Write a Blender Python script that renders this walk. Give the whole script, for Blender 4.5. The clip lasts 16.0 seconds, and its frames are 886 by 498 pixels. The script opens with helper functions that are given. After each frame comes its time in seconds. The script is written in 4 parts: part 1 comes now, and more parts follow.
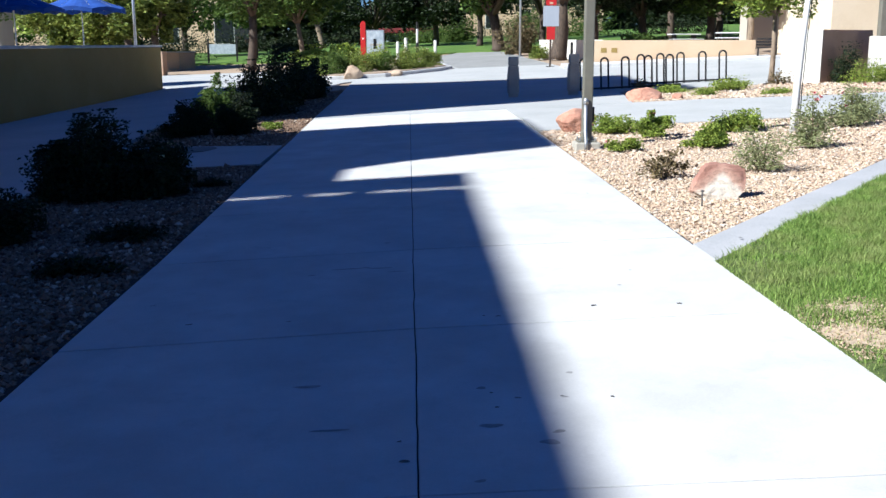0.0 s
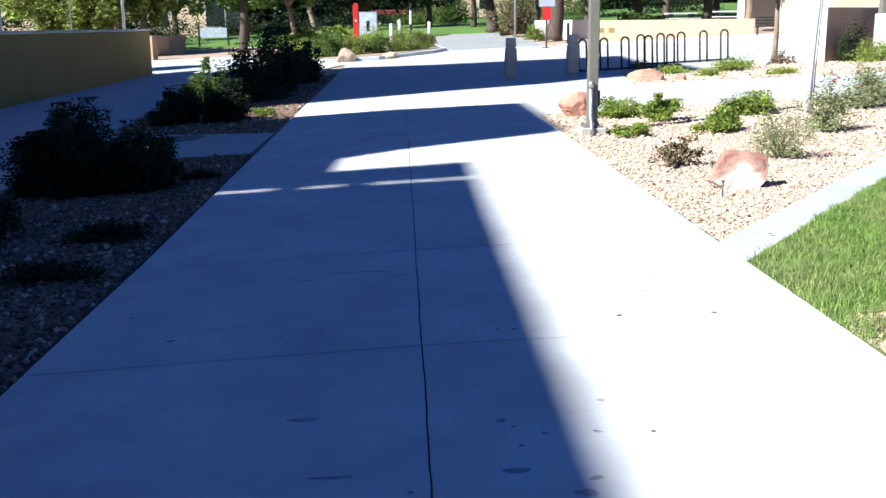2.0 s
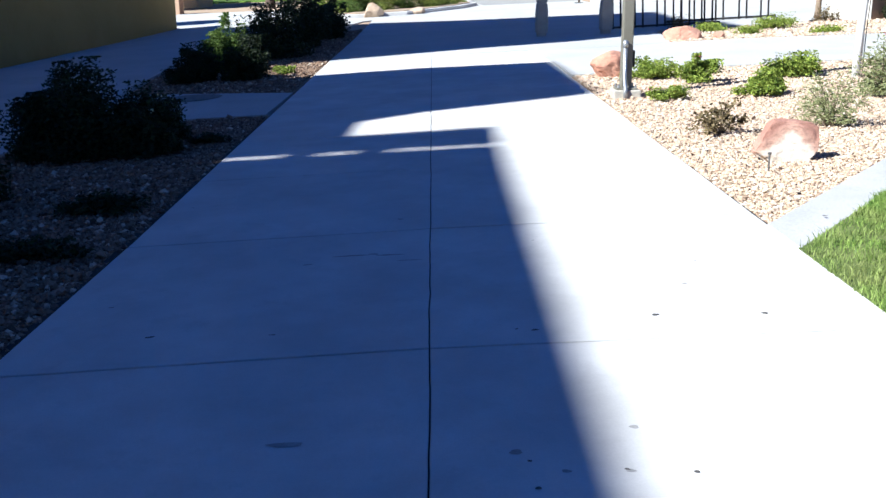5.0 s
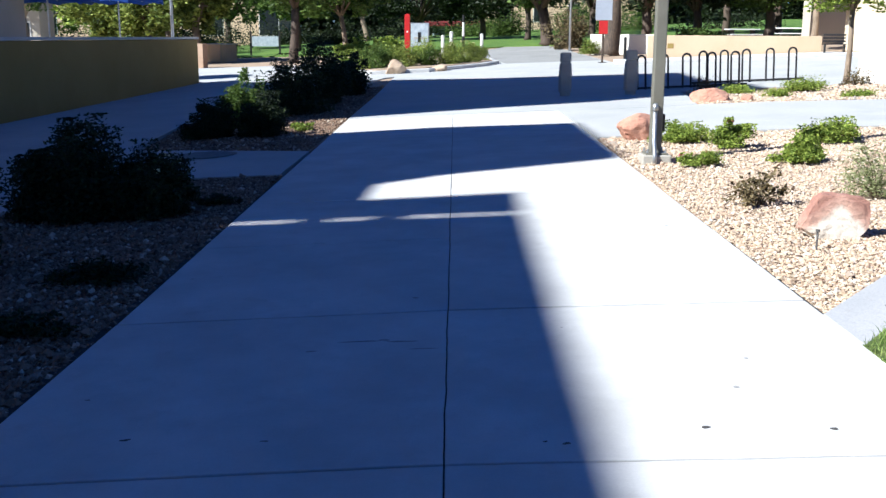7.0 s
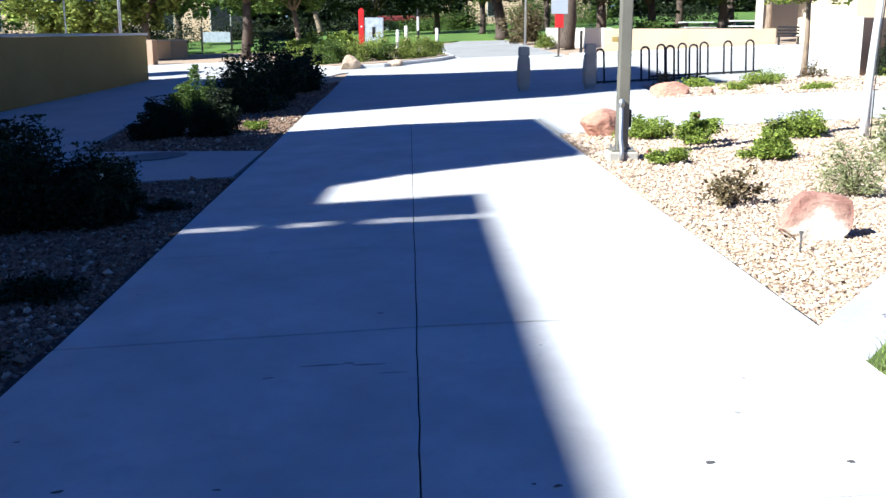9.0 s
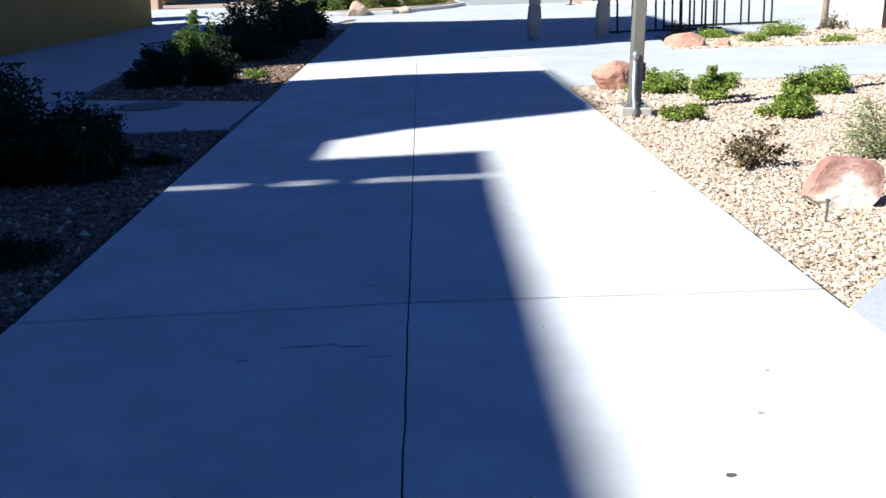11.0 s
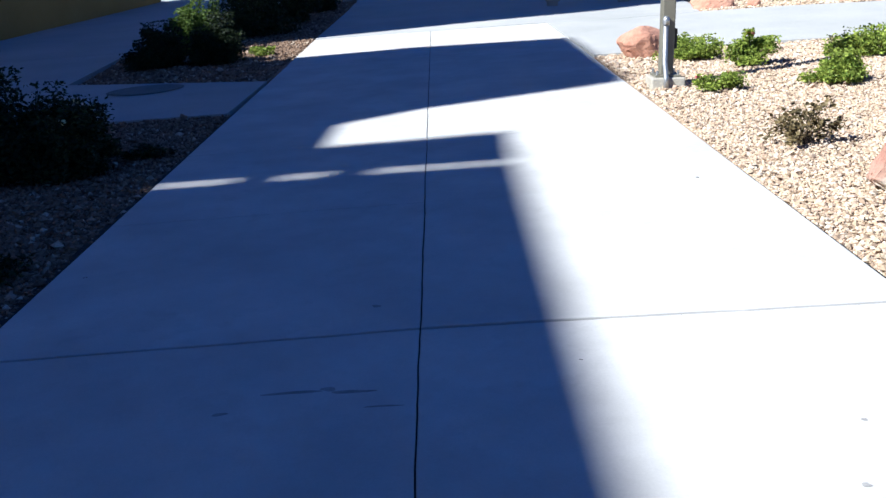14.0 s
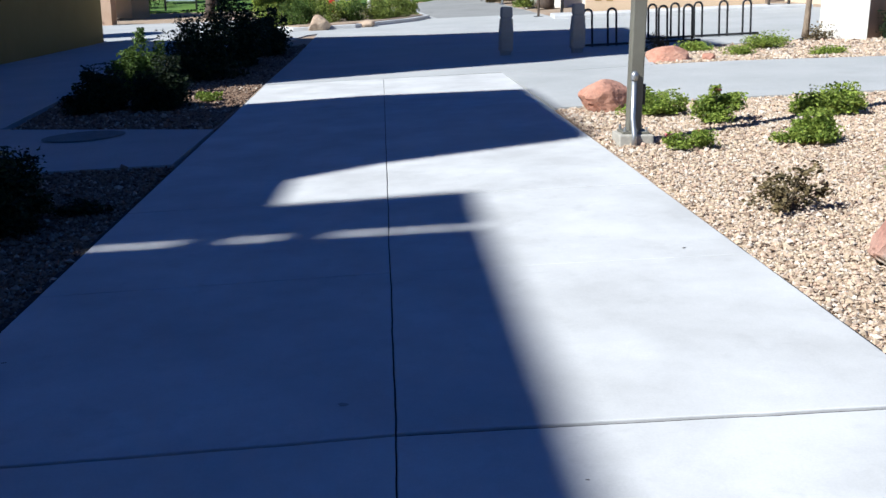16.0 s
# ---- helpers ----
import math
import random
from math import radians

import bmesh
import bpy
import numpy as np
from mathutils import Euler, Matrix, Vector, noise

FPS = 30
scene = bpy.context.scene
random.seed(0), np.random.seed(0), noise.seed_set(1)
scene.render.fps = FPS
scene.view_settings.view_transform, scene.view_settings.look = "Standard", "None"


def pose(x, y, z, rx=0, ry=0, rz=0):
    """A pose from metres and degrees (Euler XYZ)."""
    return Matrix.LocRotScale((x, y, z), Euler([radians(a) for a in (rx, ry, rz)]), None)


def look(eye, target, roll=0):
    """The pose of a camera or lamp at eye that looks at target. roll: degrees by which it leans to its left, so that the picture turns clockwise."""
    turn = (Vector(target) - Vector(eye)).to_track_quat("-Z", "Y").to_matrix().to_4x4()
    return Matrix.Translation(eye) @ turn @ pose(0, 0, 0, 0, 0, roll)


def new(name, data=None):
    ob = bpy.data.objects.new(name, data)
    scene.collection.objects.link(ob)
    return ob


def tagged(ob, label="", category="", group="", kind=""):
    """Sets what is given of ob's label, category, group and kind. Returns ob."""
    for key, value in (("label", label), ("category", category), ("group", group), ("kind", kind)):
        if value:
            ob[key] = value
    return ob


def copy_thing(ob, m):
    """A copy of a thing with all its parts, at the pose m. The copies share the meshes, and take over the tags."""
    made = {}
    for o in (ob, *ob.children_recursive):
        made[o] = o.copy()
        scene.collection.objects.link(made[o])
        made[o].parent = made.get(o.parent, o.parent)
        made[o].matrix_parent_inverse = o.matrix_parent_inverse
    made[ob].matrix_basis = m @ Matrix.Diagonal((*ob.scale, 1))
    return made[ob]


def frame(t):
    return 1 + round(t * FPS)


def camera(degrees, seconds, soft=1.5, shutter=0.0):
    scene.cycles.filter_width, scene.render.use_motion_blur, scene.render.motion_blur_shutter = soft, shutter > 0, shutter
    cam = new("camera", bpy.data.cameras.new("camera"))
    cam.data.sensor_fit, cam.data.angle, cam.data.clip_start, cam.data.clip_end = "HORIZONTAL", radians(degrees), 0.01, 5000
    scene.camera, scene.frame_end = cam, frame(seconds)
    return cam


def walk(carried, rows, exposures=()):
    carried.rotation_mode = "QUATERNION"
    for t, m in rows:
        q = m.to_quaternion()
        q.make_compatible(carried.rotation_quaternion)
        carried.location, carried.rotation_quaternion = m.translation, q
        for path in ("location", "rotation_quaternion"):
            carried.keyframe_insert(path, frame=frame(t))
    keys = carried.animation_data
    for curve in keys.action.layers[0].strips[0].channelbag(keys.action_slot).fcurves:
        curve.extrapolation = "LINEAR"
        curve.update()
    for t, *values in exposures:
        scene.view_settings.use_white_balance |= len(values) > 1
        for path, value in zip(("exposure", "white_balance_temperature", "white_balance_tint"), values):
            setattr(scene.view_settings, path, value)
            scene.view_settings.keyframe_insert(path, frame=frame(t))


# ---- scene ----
cam = camera(48.0, 16.0)
PATH = [
    (0, (-0.022, -7.38, 1.525), (0.044, -5.422, 1.121), -0.1),
    (0.5, (0.025, -7.218, 1.539), (0.03, -5.261, 1.127), 0.2),
    (1, (0.044, -7.107, 1.534), (0.012, -5.164, 1.06), -0.1),
    (1.5, (-0.006, -6.969, 1.517), (0.053, -5.028, 1.041), 0.1),
    (2, (-0.073, -6.794, 1.529), (0.003, -4.844, 1.09), -0.6),
    (2.5, (-0.096, -6.695, 1.554), (0.008, -4.749, 1.104), -0.2),
    (3, (-0.076, -6.596, 1.544), (0.024, -4.655, 1.072), 0.0),
    (3.5, (0.021, -6.427, 1.555), (0.054, -4.478, 1.106), 0.1),
    (4, (0.078, -6.326, 1.555), (0.089, -4.391, 1.051), -0.5),
    (4.2, (0.084, -6.301, 1.552), (0.096, -4.371, 1.029), -0.5),
    (6.3, (-0.088, -5.795, 1.517), (-0.044, -3.865, 0.998), 0.1),
    (6.5, (-0.051, -5.724, 1.526), (0.014, -3.778, 1.07), 0.3),
    (7, (0.029, -5.576, 1.551), (0.008, -3.62, 1.134), 0.3),
    (7.5, (0.044, -5.492, 1.56), (-0.026, -3.555, 1.066), 0.0),
    (8, (-0.002, -5.374, 1.525), (0.012, -3.431, 1.051), -0.1),
    (8.2, (-0.034, -5.314, 1.544), (0.02, -3.361, 1.119), -0.1),
    (10.3, (0.028, -4.862, 1.554), (0.097, -2.917, 1.094), -0.0),
    (10.5, (0.062, -4.802, 1.572), (0.11, -2.861, 1.091), -0.1),
    (11, (0.05, -4.674, 1.548), (0.098, -2.745, 1.022), 0.5),
    (11.5, (-0.036, -4.482, 1.544), (-0.02, -2.543, 1.055), -0.8),
    (12, (-0.09, -4.378, 1.557), (-0.069, -2.438, 1.069), -0.2),
    (12.5, (-0.042, -4.24, 1.528), (-0.016, -2.323, 0.96), -0.9),
    (13, (0.022, -4.072, 1.552), (0.038, -2.124, 1.098), -0.7),
    (13.5, (0.078, -3.988, 1.562), (0.116, -2.051, 1.063), -1.0),
    (14, (0.097, -3.889, 1.536), (0.1, -1.977, 0.95), -1.4),
    (14.5, (0.04, -3.749, 1.51), (0.057, -1.831, 0.941), -1.0),
    (15, (-0.052, -3.58, 1.538), (0.023, -1.649, 1.022), -1.2),
    (15.5, (-0.075, -3.495, 1.564), (0.065, -1.576, 1.017), -0.5),
    (16, (-0.03, -3.312, 1.554), (0.087, -1.38, 1.05), 0.0),
]
walk(cam, [(t, look(eye, target, roll)) for t, eye, target, roll in PATH],
     exposures=[(t, stops + 0.35, 4780, 11) for t, stops in ((0, 0.82), (0.5, 1.0), (2, 1.22), (4, 1.2), (6.5, 1.02), (7, 0.98), (7.5, 1.34), (8, 1.44), (10.5, 0.98), (11, 1.0), (11.5, 0.98), (12, 1.4), (12.5, 0.95), (14, 0.95), (15, 0.82), (16, 0.55))])

# ---- light ----
SUN_AZ, SUN_EL = 27.5, 40.0        # heading of the shadows from +x towards +y, height of the sun
sun_data = bpy.data.lights.new("sun", "SUN")
sun_data.energy, sun_data.angle, sun_data.color = 4.8, radians(0.53), (1.0, 0.85, 0.60)
sun = new("sun", sun_data)
to_sun = Vector((-math.cos(radians(SUN_AZ)) * math.cos(radians(SUN_EL)),
                 -math.sin(radians(SUN_AZ)) * math.cos(radians(SUN_EL)), math.sin(radians(SUN_EL))))
sun.matrix_world = look(to_sun * 60, (0, 0, 0))
world = bpy.data.worlds.new("sky")
scene.world = world
world.use_nodes = True
wn = world.node_tree
sky = wn.nodes.new("ShaderNodeTexSky")
sky.sky_type, sky.sun_disc = "NISHITA", False
sky.sun_elevation = radians(SUN_EL)
sky.sun_rotation = math.atan2(to_sun.x, to_sun.y)
sky.air_density, sky.dust_density, sky.ozone_density = 1.0, 0.0, 10.0
wn.nodes["Background"].inputs["Strength"].default_value = 0.0275
deep = wn.nodes.new("ShaderNodeHueSaturation")
deep.inputs["Hue"].default_value, deep.inputs["Saturation"].default_value = 0.508, 1.06
wn.links.new(sky.outputs[0], deep.inputs["Color"])
wn.links.new(deep.outputs[0], wn.nodes["Background"].inputs["Color"])

# ---- materials ----


def material(name, build=None, color=(0.5, 0.5, 0.5), rough=0.8, metal=0.0, spec=0.5):
    m = bpy.data.materials.new(name)
    m.use_nodes = True
    b = m.node_tree.nodes["Principled BSDF"]
    b.inputs["Base Color"].default_value = (*color, 1)
    b.inputs["Roughness"].default_value = rough
    b.inputs["Metallic"].default_value = metal
    b.inputs["Specular IOR Level"].default_value = spec
    if build:
        build(m.node_tree, b)
    return m


def tex(nt, kind, scale, detail=4.0, rough=0.6, coords="Object", stretch=None):
    """A texture node fed by position in metres."""
    if kind == "noise":
        n = nt.nodes.new("ShaderNodeTexNoise")
        n.inputs["Detail"].default_value, n.inputs["Roughness"].default_value = detail, rough
    else:
        n = nt.nodes.new("ShaderNodeTexVoronoi")
    n.inputs["Scale"].default_value = scale
    if coords == "World":
        src = nt.nodes.new("ShaderNodeNewGeometry").outputs["Position"]
    else:
        src = nt.nodes.new("ShaderNodeTexCoord").outputs[coords]
    if stretch:
        mp = nt.nodes.new("ShaderNodeMapping")
        mp.inputs["Scale"].default_value = stretch
        nt.links.new(src, mp.inputs["Vector"])
        src = mp.outputs["Vector"]
    nt.links.new(src, n.inputs["Vector"])
    return n


def ramp(nt, src, stops):
    r = nt.nodes.new("ShaderNodeValToRGB")
    e = r.color_ramp.elements
    while len(e) < len(stops):
        e.new(0.5)
    for el, (pos, col) in zip(e, stops):
        el.position, el.color = pos, (*col, 1)
    nt.links.new(src, r.inputs["Fac"])
    return r.outputs["Color"]


def mix(nt, a, b, fac, mode="MIX"):
    n = nt.nodes.new("ShaderNodeMix")
    n.data_type, n.blend_type = "RGBA", mode
    for sock, v in ((n.inputs[0], fac), (n.inputs[6], a), (n.inputs[7], b)):
        if isinstance(v, bpy.types.NodeSocket):
            nt.links.new(v, sock)
        else:
            sock.default_value = v if sock.type == "VALUE" else (*v, 1)
    return n.outputs[2]


def bump(nt, b, src, strength, dist):
    n = nt.nodes.new("ShaderNodeBump")
    n.inputs["Strength"].default_value, n.inputs["Distance"].default_value = strength, dist
    nt.links.new(src, n.inputs["Height"])
    nt.links.new(n.outputs["Normal"], b.inputs["Normal"])


def mottled(c1, c2, big=0.8, fine=60.0, rough=0.85, depth=0.002, strength=0.4, dirt=None, spread=(0.35, 0.65), coords="World", grain=(0.82, 1.12)):
    """A surface of two close colours in large soft blotches, with fine grain, relief and stray stains."""
    def build(nt, b):
        n1 = tex(nt, "noise", big, 5, 0.65, coords)
        col = ramp(nt, n1.outputs["Fac"], [(spread[0], c1), (spread[1], c2)])
        n2 = tex(nt, "noise", fine, 3, 0.7, coords)
        g = ramp(nt, n2.outputs["Fac"], [(0.3, (grain[0],) * 3), (0.7, (grain[1],) * 3)])
        col = mix(nt, col, g, 1.0, "MULTIPLY")
        if dirt:
            n3 = tex(nt, "noise", big * 3.7, 6, 0.7, coords)
            f = ramp(nt, n3.outputs["Fac"], [(0.56, (0, 0, 0)), (0.74, (0.5, 0.5, 0.5))])
            col = mix(nt, col, dirt, f)
        nt.links.new(col, b.inputs["Base Color"])
        bump(nt, b, n2.outputs["Fac"], strength, depth)
        b.inputs["Roughness"].default_value = rough
    return build


def per_piece(c1, c2, fine=30.0, rough=0.9, depth=0.004):
    """Colour that changes from piece to piece, with grain."""
    def build(nt, b):
        info = nt.nodes.new("ShaderNodeNewGeometry")
        col = ramp(nt, info.outputs["Random Per Island"], [(0.0, c1), (1.0, c2)])
        n2 = tex(nt, "noise", fine, 4, 0.7)
        g = ramp(nt, n2.outputs["Fac"], [(0.3, (0.75, 0.75, 0.75)), (0.7, (1.15, 1.15, 1.15))])
        nt.links.new(mix(nt, col, g, 1.0, "MULTIPLY"), b.inputs["Base Color"])
        bump(nt, b, n2.outputs["Fac"], 0.5, depth)
        b.inputs["Roughness"].default_value = rough
    return build


CONCRETE = material("concrete", mottled((0.47, 0.46, 0.45), (0.60, 0.59, 0.58), 1.1, 90, 0.88, 0.0012, 0.15, (0.40, 0.39, 0.38), grain=(0.95, 1.04)))
CONCRETE_OLD = material("old_concrete", mottled((0.39, 0.39, 0.38), (0.46, 0.455, 0.445), 0.5, 70, 0.9, 0.002, 0.4, (0.33, 0.32, 0.30)))
KERB = material("kerb_concrete", mottled((0.36, 0.36, 0.37), (0.43, 0.42, 0.43), 1.1, 80, 0.9, 0.002, 0.4, (0.28, 0.27, 0.26)))
SOIL = material("soil", mottled((0.30, 0.22, 0.15), (0.40, 0.30, 0.21), 1.5, 40, 0.95, 0.01, 0.6, (0.22, 0.16, 0.11)))
BARE_SOIL = material("dry_bare_soil", mottled((0.42, 0.32, 0.22), (0.56, 0.44, 0.32), 5.0, 60, 0.95, 0.008, 0.6, (0.34, 0.27, 0.16)))
# tan lowered and yellowed so the colour carries the west wall's shade
STUCCO_DARKENED = material("stucco", mottled((0.27, 0.19, 0.050), (0.315, 0.225, 0.065), 0.6, 160, 0.93, 0.004, 0.5, (0.25, 0.17, 0.05)))
STUCCO_PALE = material("pale_stucco", mottled((0.56, 0.41, 0.26), (0.62, 0.47, 0.31), 0.6, 150, 0.93, 0.004, 0.5, (0.47, 0.35, 0.22)))
STUCCO_CREAM = material("cream_stucco", mottled((0.64, 0.53, 0.37), (0.70, 0.59, 0.43), 0.6, 150, 0.93, 0.004, 0.5, (0.56, 0.45, 0.31)))
STUCCO_WHITE = material("white_stucco", mottled((0.74, 0.69, 0.61), (0.80, 0.76, 0.68), 0.6, 150, 0.93, 0.004, 0.5, (0.64, 0.58, 0.50)))
TURF = material("turf", mottled((0.075, 0.11, 0.018), (0.15, 0.175, 0.045), 2.2, 45, 0.95, 0.02, 0.7, (0.30, 0.24, 0.12)))
TURF_FAR = material("watered_turf", mottled((0.05, 0.115, 0.008), (0.12, 0.20, 0.018), 0.6, 20, 0.95, 0.02, 0.7, (0.16, 0.20, 0.05)))
PATH_GREY = material("grey_path_concrete", mottled((0.25, 0.245, 0.235), (0.31, 0.305, 0.295), 0.5, 60, 0.92, 0.002, 0.4, (0.20, 0.195, 0.19)))
PLAIN_WALL = material("grey_plaster", mottled((0.42, 0.37, 0.30), (0.48, 0.43, 0.35), 0.3, 60, 0.9))

def leafy(c1, c2, through_light=0.3, rough=0.55):
    """Leaves: colour from leaf to leaf, some light passing through."""
    def build(nt, b):
        info = nt.nodes.new("ShaderNodeNewGeometry")
        col = ramp(nt, info.outputs["Random Per Island"], [(0.0, c1), (0.75, c2), (1.0, tuple(min(1, v * 1.5) for v in c2))])
        nt.links.new(col, b.inputs["Base Color"])
        b.inputs["Roughness"].default_value = rough
        b.inputs["Specular IOR Level"].default_value = 0.25
        t = nt.nodes.new("ShaderNodeBsdfTranslucent")
        nt.links.new(col, t.inputs["Color"])
        m = nt.nodes.new("ShaderNodeMixShader")
        m.inputs[0].default_value = through_light
        nt.links.new(b.outputs[0], m.inputs[1])
        nt.links.new(t.outputs[0], m.inputs[2])
        nt.links.new(m.outputs[0], nt.nodes["Material Output"].inputs["Surface"])
    return build


def bark(c1, c2):
    def build(nt, b):
        n = tex(nt, "noise", 6, 6, 0.7, "Object", (3, 3, 0.6))
        nt.links.new(ramp(nt, n.outputs["Fac"], [(0.35, c1), (0.65, c2)]), b.inputs["Base Color"])
        bump(nt, b, n.outputs["Fac"], 0.8, 0.03)
    return build


LEAF_BRIGHT = material("bright_green_leaf", leafy((0.10, 0.16, 0.018), (0.30, 0.36, 0.055)))
LEAF_GREY = material("grey_green_leaf", leafy((0.18, 0.20, 0.08), (0.30, 0.32, 0.15)))
# dark green taken almost to black, so the leaf colour carries shade
LEAF_DARK_SHADE = material("shade_dark_green_leaf", leafy((0.007, 0.013, 0.004), (0.022, 0.034, 0.009), 0.10))
LEAF_TREE = material("tree_leaf", leafy((0.04, 0.075, 0.012), (0.11, 0.16, 0.028), 0.3))
LEAF_DRY = material("dry_leaf", leafy((0.05, 0.04, 0.018), (0.17, 0.13, 0.06), 0.12))
LEAF_OLIVE = material("olive_leaf", leafy((0.08, 0.12, 0.02), (0.24, 0.28, 0.05)))


def turf_blade(nt, b):
    """Grass blades: green in drifts from fresh to yellowed, with some straw."""
    leafy((0.07, 0.15, 0.018), (0.25, 0.35, 0.07), 0.3)(nt, b)
    fresh = b.inputs["Base Color"].links[0].from_socket
    drift = tex(nt, "noise", 2.6, 4, 0.6, "World")
    info = nt.nodes.new("ShaderNodeNewGeometry")
    straw = ramp(nt, info.outputs["Random Per Island"], [(0.0, (0.30, 0.27, 0.11)), (1.0, (0.44, 0.40, 0.20))])
    share = ramp(nt, drift.outputs["Fac"], [(0.45, (0.04, 0.04, 0.04)), (0.72, (0.6, 0.6, 0.6))])
    nt.links.new(mix(nt, fresh, straw, share), b.inputs["Base Color"])


GRASS = material("grass_blade", turf_blade)
PETAL = material("pink_petal", leafy((0.6, 0.12, 0.15), (0.75, 0.3, 0.3), 0.3))
PETAL_PALE = material("yellow_petal", leafy((0.7, 0.6, 0.25), (0.8, 0.75, 0.45), 0.3))
BARK = material("bark", bark((0.035, 0.024, 0.016), (0.10, 0.068, 0.045)))
BARK_PALE = material("pale_bark", bark((0.14, 0.10, 0.065), (0.30, 0.23, 0.16)))
STEM = material("stem", bark((0.08, 0.06, 0.03), (0.16, 0.12, 0.07)))


def stony(stops, fine=60.0):
    def build(nt, b):
        info = nt.nodes.new("ShaderNodeNewGeometry")
        col = ramp(nt, info.outputs["Random Per Island"], stops)
        n2 = tex(nt, "noise", fine, 3, 0.7, "World")
        g = ramp(nt, n2.outputs["Fac"], [(0.3, (0.72, 0.70, 0.68)), (0.7, (1.15, 1.15, 1.15))])
        nt.links.new(mix(nt, col, g, 1.0, "MULTIPLY"), b.inputs["Base Color"])
        b.inputs["Roughness"].default_value = 0.85
    return build


PEBBLE = material("gravel_stone", stony([(0.0, (0.17, 0.12, 0.085)), (0.15, (0.42, 0.31, 0.21)), (0.45, (0.58, 0.47, 0.33)), (0.65, (0.50, 0.35, 0.25)), (0.85, (0.72, 0.64, 0.53)), (1.0, (0.34, 0.26, 0.20))]))
# reddish stones whose colour is darkened to carry the shade on their beds
PEBBLE_RED_SHADE = material("shade_reddish_gravel_stone", stony([(0.0, (0.06, 0.036, 0.024)), (0.3, (0.18, 0.115, 0.072)), (0.6, (0.27, 0.185, 0.12)), (0.85, (0.18, 0.105, 0.066)), (1.0, (0.54, 0.46, 0.36))]))
CRUMB = material("soil_crumb", stony([(0.0, (0.24, 0.17, 0.10)), (0.4, (0.46, 0.35, 0.24)), (0.7, (0.36, 0.30, 0.15)), (1.0, (0.60, 0.50, 0.36))]))
SANDSTONE = material("red_sandstone", mottled((0.42, 0.20, 0.13), (0.58, 0.33, 0.23), 3.0, 50, 0.9, 0.01, 0.7, (0.30, 0.15, 0.10), coords="Object"))


def two_tone(nt, b):
    n = tex(nt, "noise", 3.2, 5, 0.6, "Object")
    z = nt.nodes.new("ShaderNodeSeparateXYZ")
    nt.links.new(nt.nodes.new("ShaderNodeTexCoord").outputs["Object"], z.inputs[0])
    a = nt.nodes.new("ShaderNodeMath")
    a.operation = "MULTIPLY_ADD"
    nt.links.new(n.outputs["Fac"], a.inputs[0])
    a.inputs[1].default_value = 0.24
    shift = nt.nodes.new("ShaderNodeMath")
    shift.operation = "SUBTRACT"
    nt.links.new(z.outputs["X"], shift.inputs[0])
    shift.inputs[1].default_value = 0.05
    away = nt.nodes.new("ShaderNodeMath")
    away.operation = "ABSOLUTE"
    nt.links.new(shift.outputs[0], away.inputs[0])
    side = nt.nodes.new("ShaderNodeMath")
    side.operation = "MULTIPLY_ADD"
    nt.links.new(away.outputs[0], side.inputs[0])
    side.inputs[1].default_value = 0.8
    nt.links.new(z.outputs["Z"], side.inputs[2])
    nt.links.new(side.outputs[0], a.inputs[2])
    col = ramp(nt, a.outputs[0], [(0.31, (0.74, 0.66, 0.55)), (0.36, (0.52, 0.33, 0.25)), (0.46, (0.33, 0.17, 0.125))])
    g = tex(nt, "noise", 45, 4, 0.7, "Object")
    nt.links.new(mix(nt, col, ramp(nt, g.outputs["Fac"], [(0.3, (0.75, 0.75, 0.75)), (0.7, (1.1, 1.1, 1.1))]), 1.0, "MULTIPLY"), b.inputs["Base Color"])
    bump(nt, b, g.outputs["Fac"], 0.7, 0.01)


BANDED_ROCK = material("banded_rock", two_tone, rough=0.9)
TAN_ROCK = material("tan_rock", mottled((0.38, 0.27, 0.18), (0.55, 0.43, 0.31), 2.5, 40, 0.9, 0.01, 0.7, (0.28, 0.2, 0.14), coords="Object"))
POLE_PAINT = material("greenish_grey_paint", mottled((0.145, 0.135, 0.105), (0.19, 0.18, 0.145), 2.0, 120, 0.5, 0.0005, 0.2, (0.17, 0.15, 0.11), coords="Object"))
GALVANISED = material("galvanised_steel", mottled((0.45, 0.46, 0.48), (0.60, 0.61, 0.63), 8.0, 120, 0.4, 0.0005, 0.2, coords="Object"), metal=0.8)
BLACK_STEEL = material("black_steel", mottled((0.012, 0.012, 0.013), (0.022, 0.021, 0.02), 4.0, 90, 0.45, 0.0005, 0.2, coords="Object"))
BOLLARD = material("cast_concrete", mottled((0.36, 0.33, 0.28), (0.45, 0.42, 0.36), 2.0, 80, 0.9, 0.003, 0.5, (0.25, 0.23, 0.20), coords="Object"))
WHITE_PAINT = material("white_paint", mottled((0.72, 0.71, 0.68), (0.80, 0.79, 0.77), 2.0, 90, 0.6, 0.001, 0.3, (0.5, 0.47, 0.42), coords="Object"))
RED_PAINT = material("red_paint", mottled((0.42, 0.012, 0.010), (0.50, 0.020, 0.016), 1.5, 80, 0.45, 0.0005, 0.2, coords="Object"))
DARK_RED = material("dark_red_paint", mottled((0.16, 0.02, 0.02), (0.22, 0.03, 0.03), 1.5, 80, 0.6, 0.0005, 0.2, coords="Object"))
SIGN_GREY = material("sign_grey", mottled((0.36, 0.38, 0.43), (0.42, 0.44, 0.49), 1.5, 80, 0.5, 0.0005, 0.1, coords="Object"))
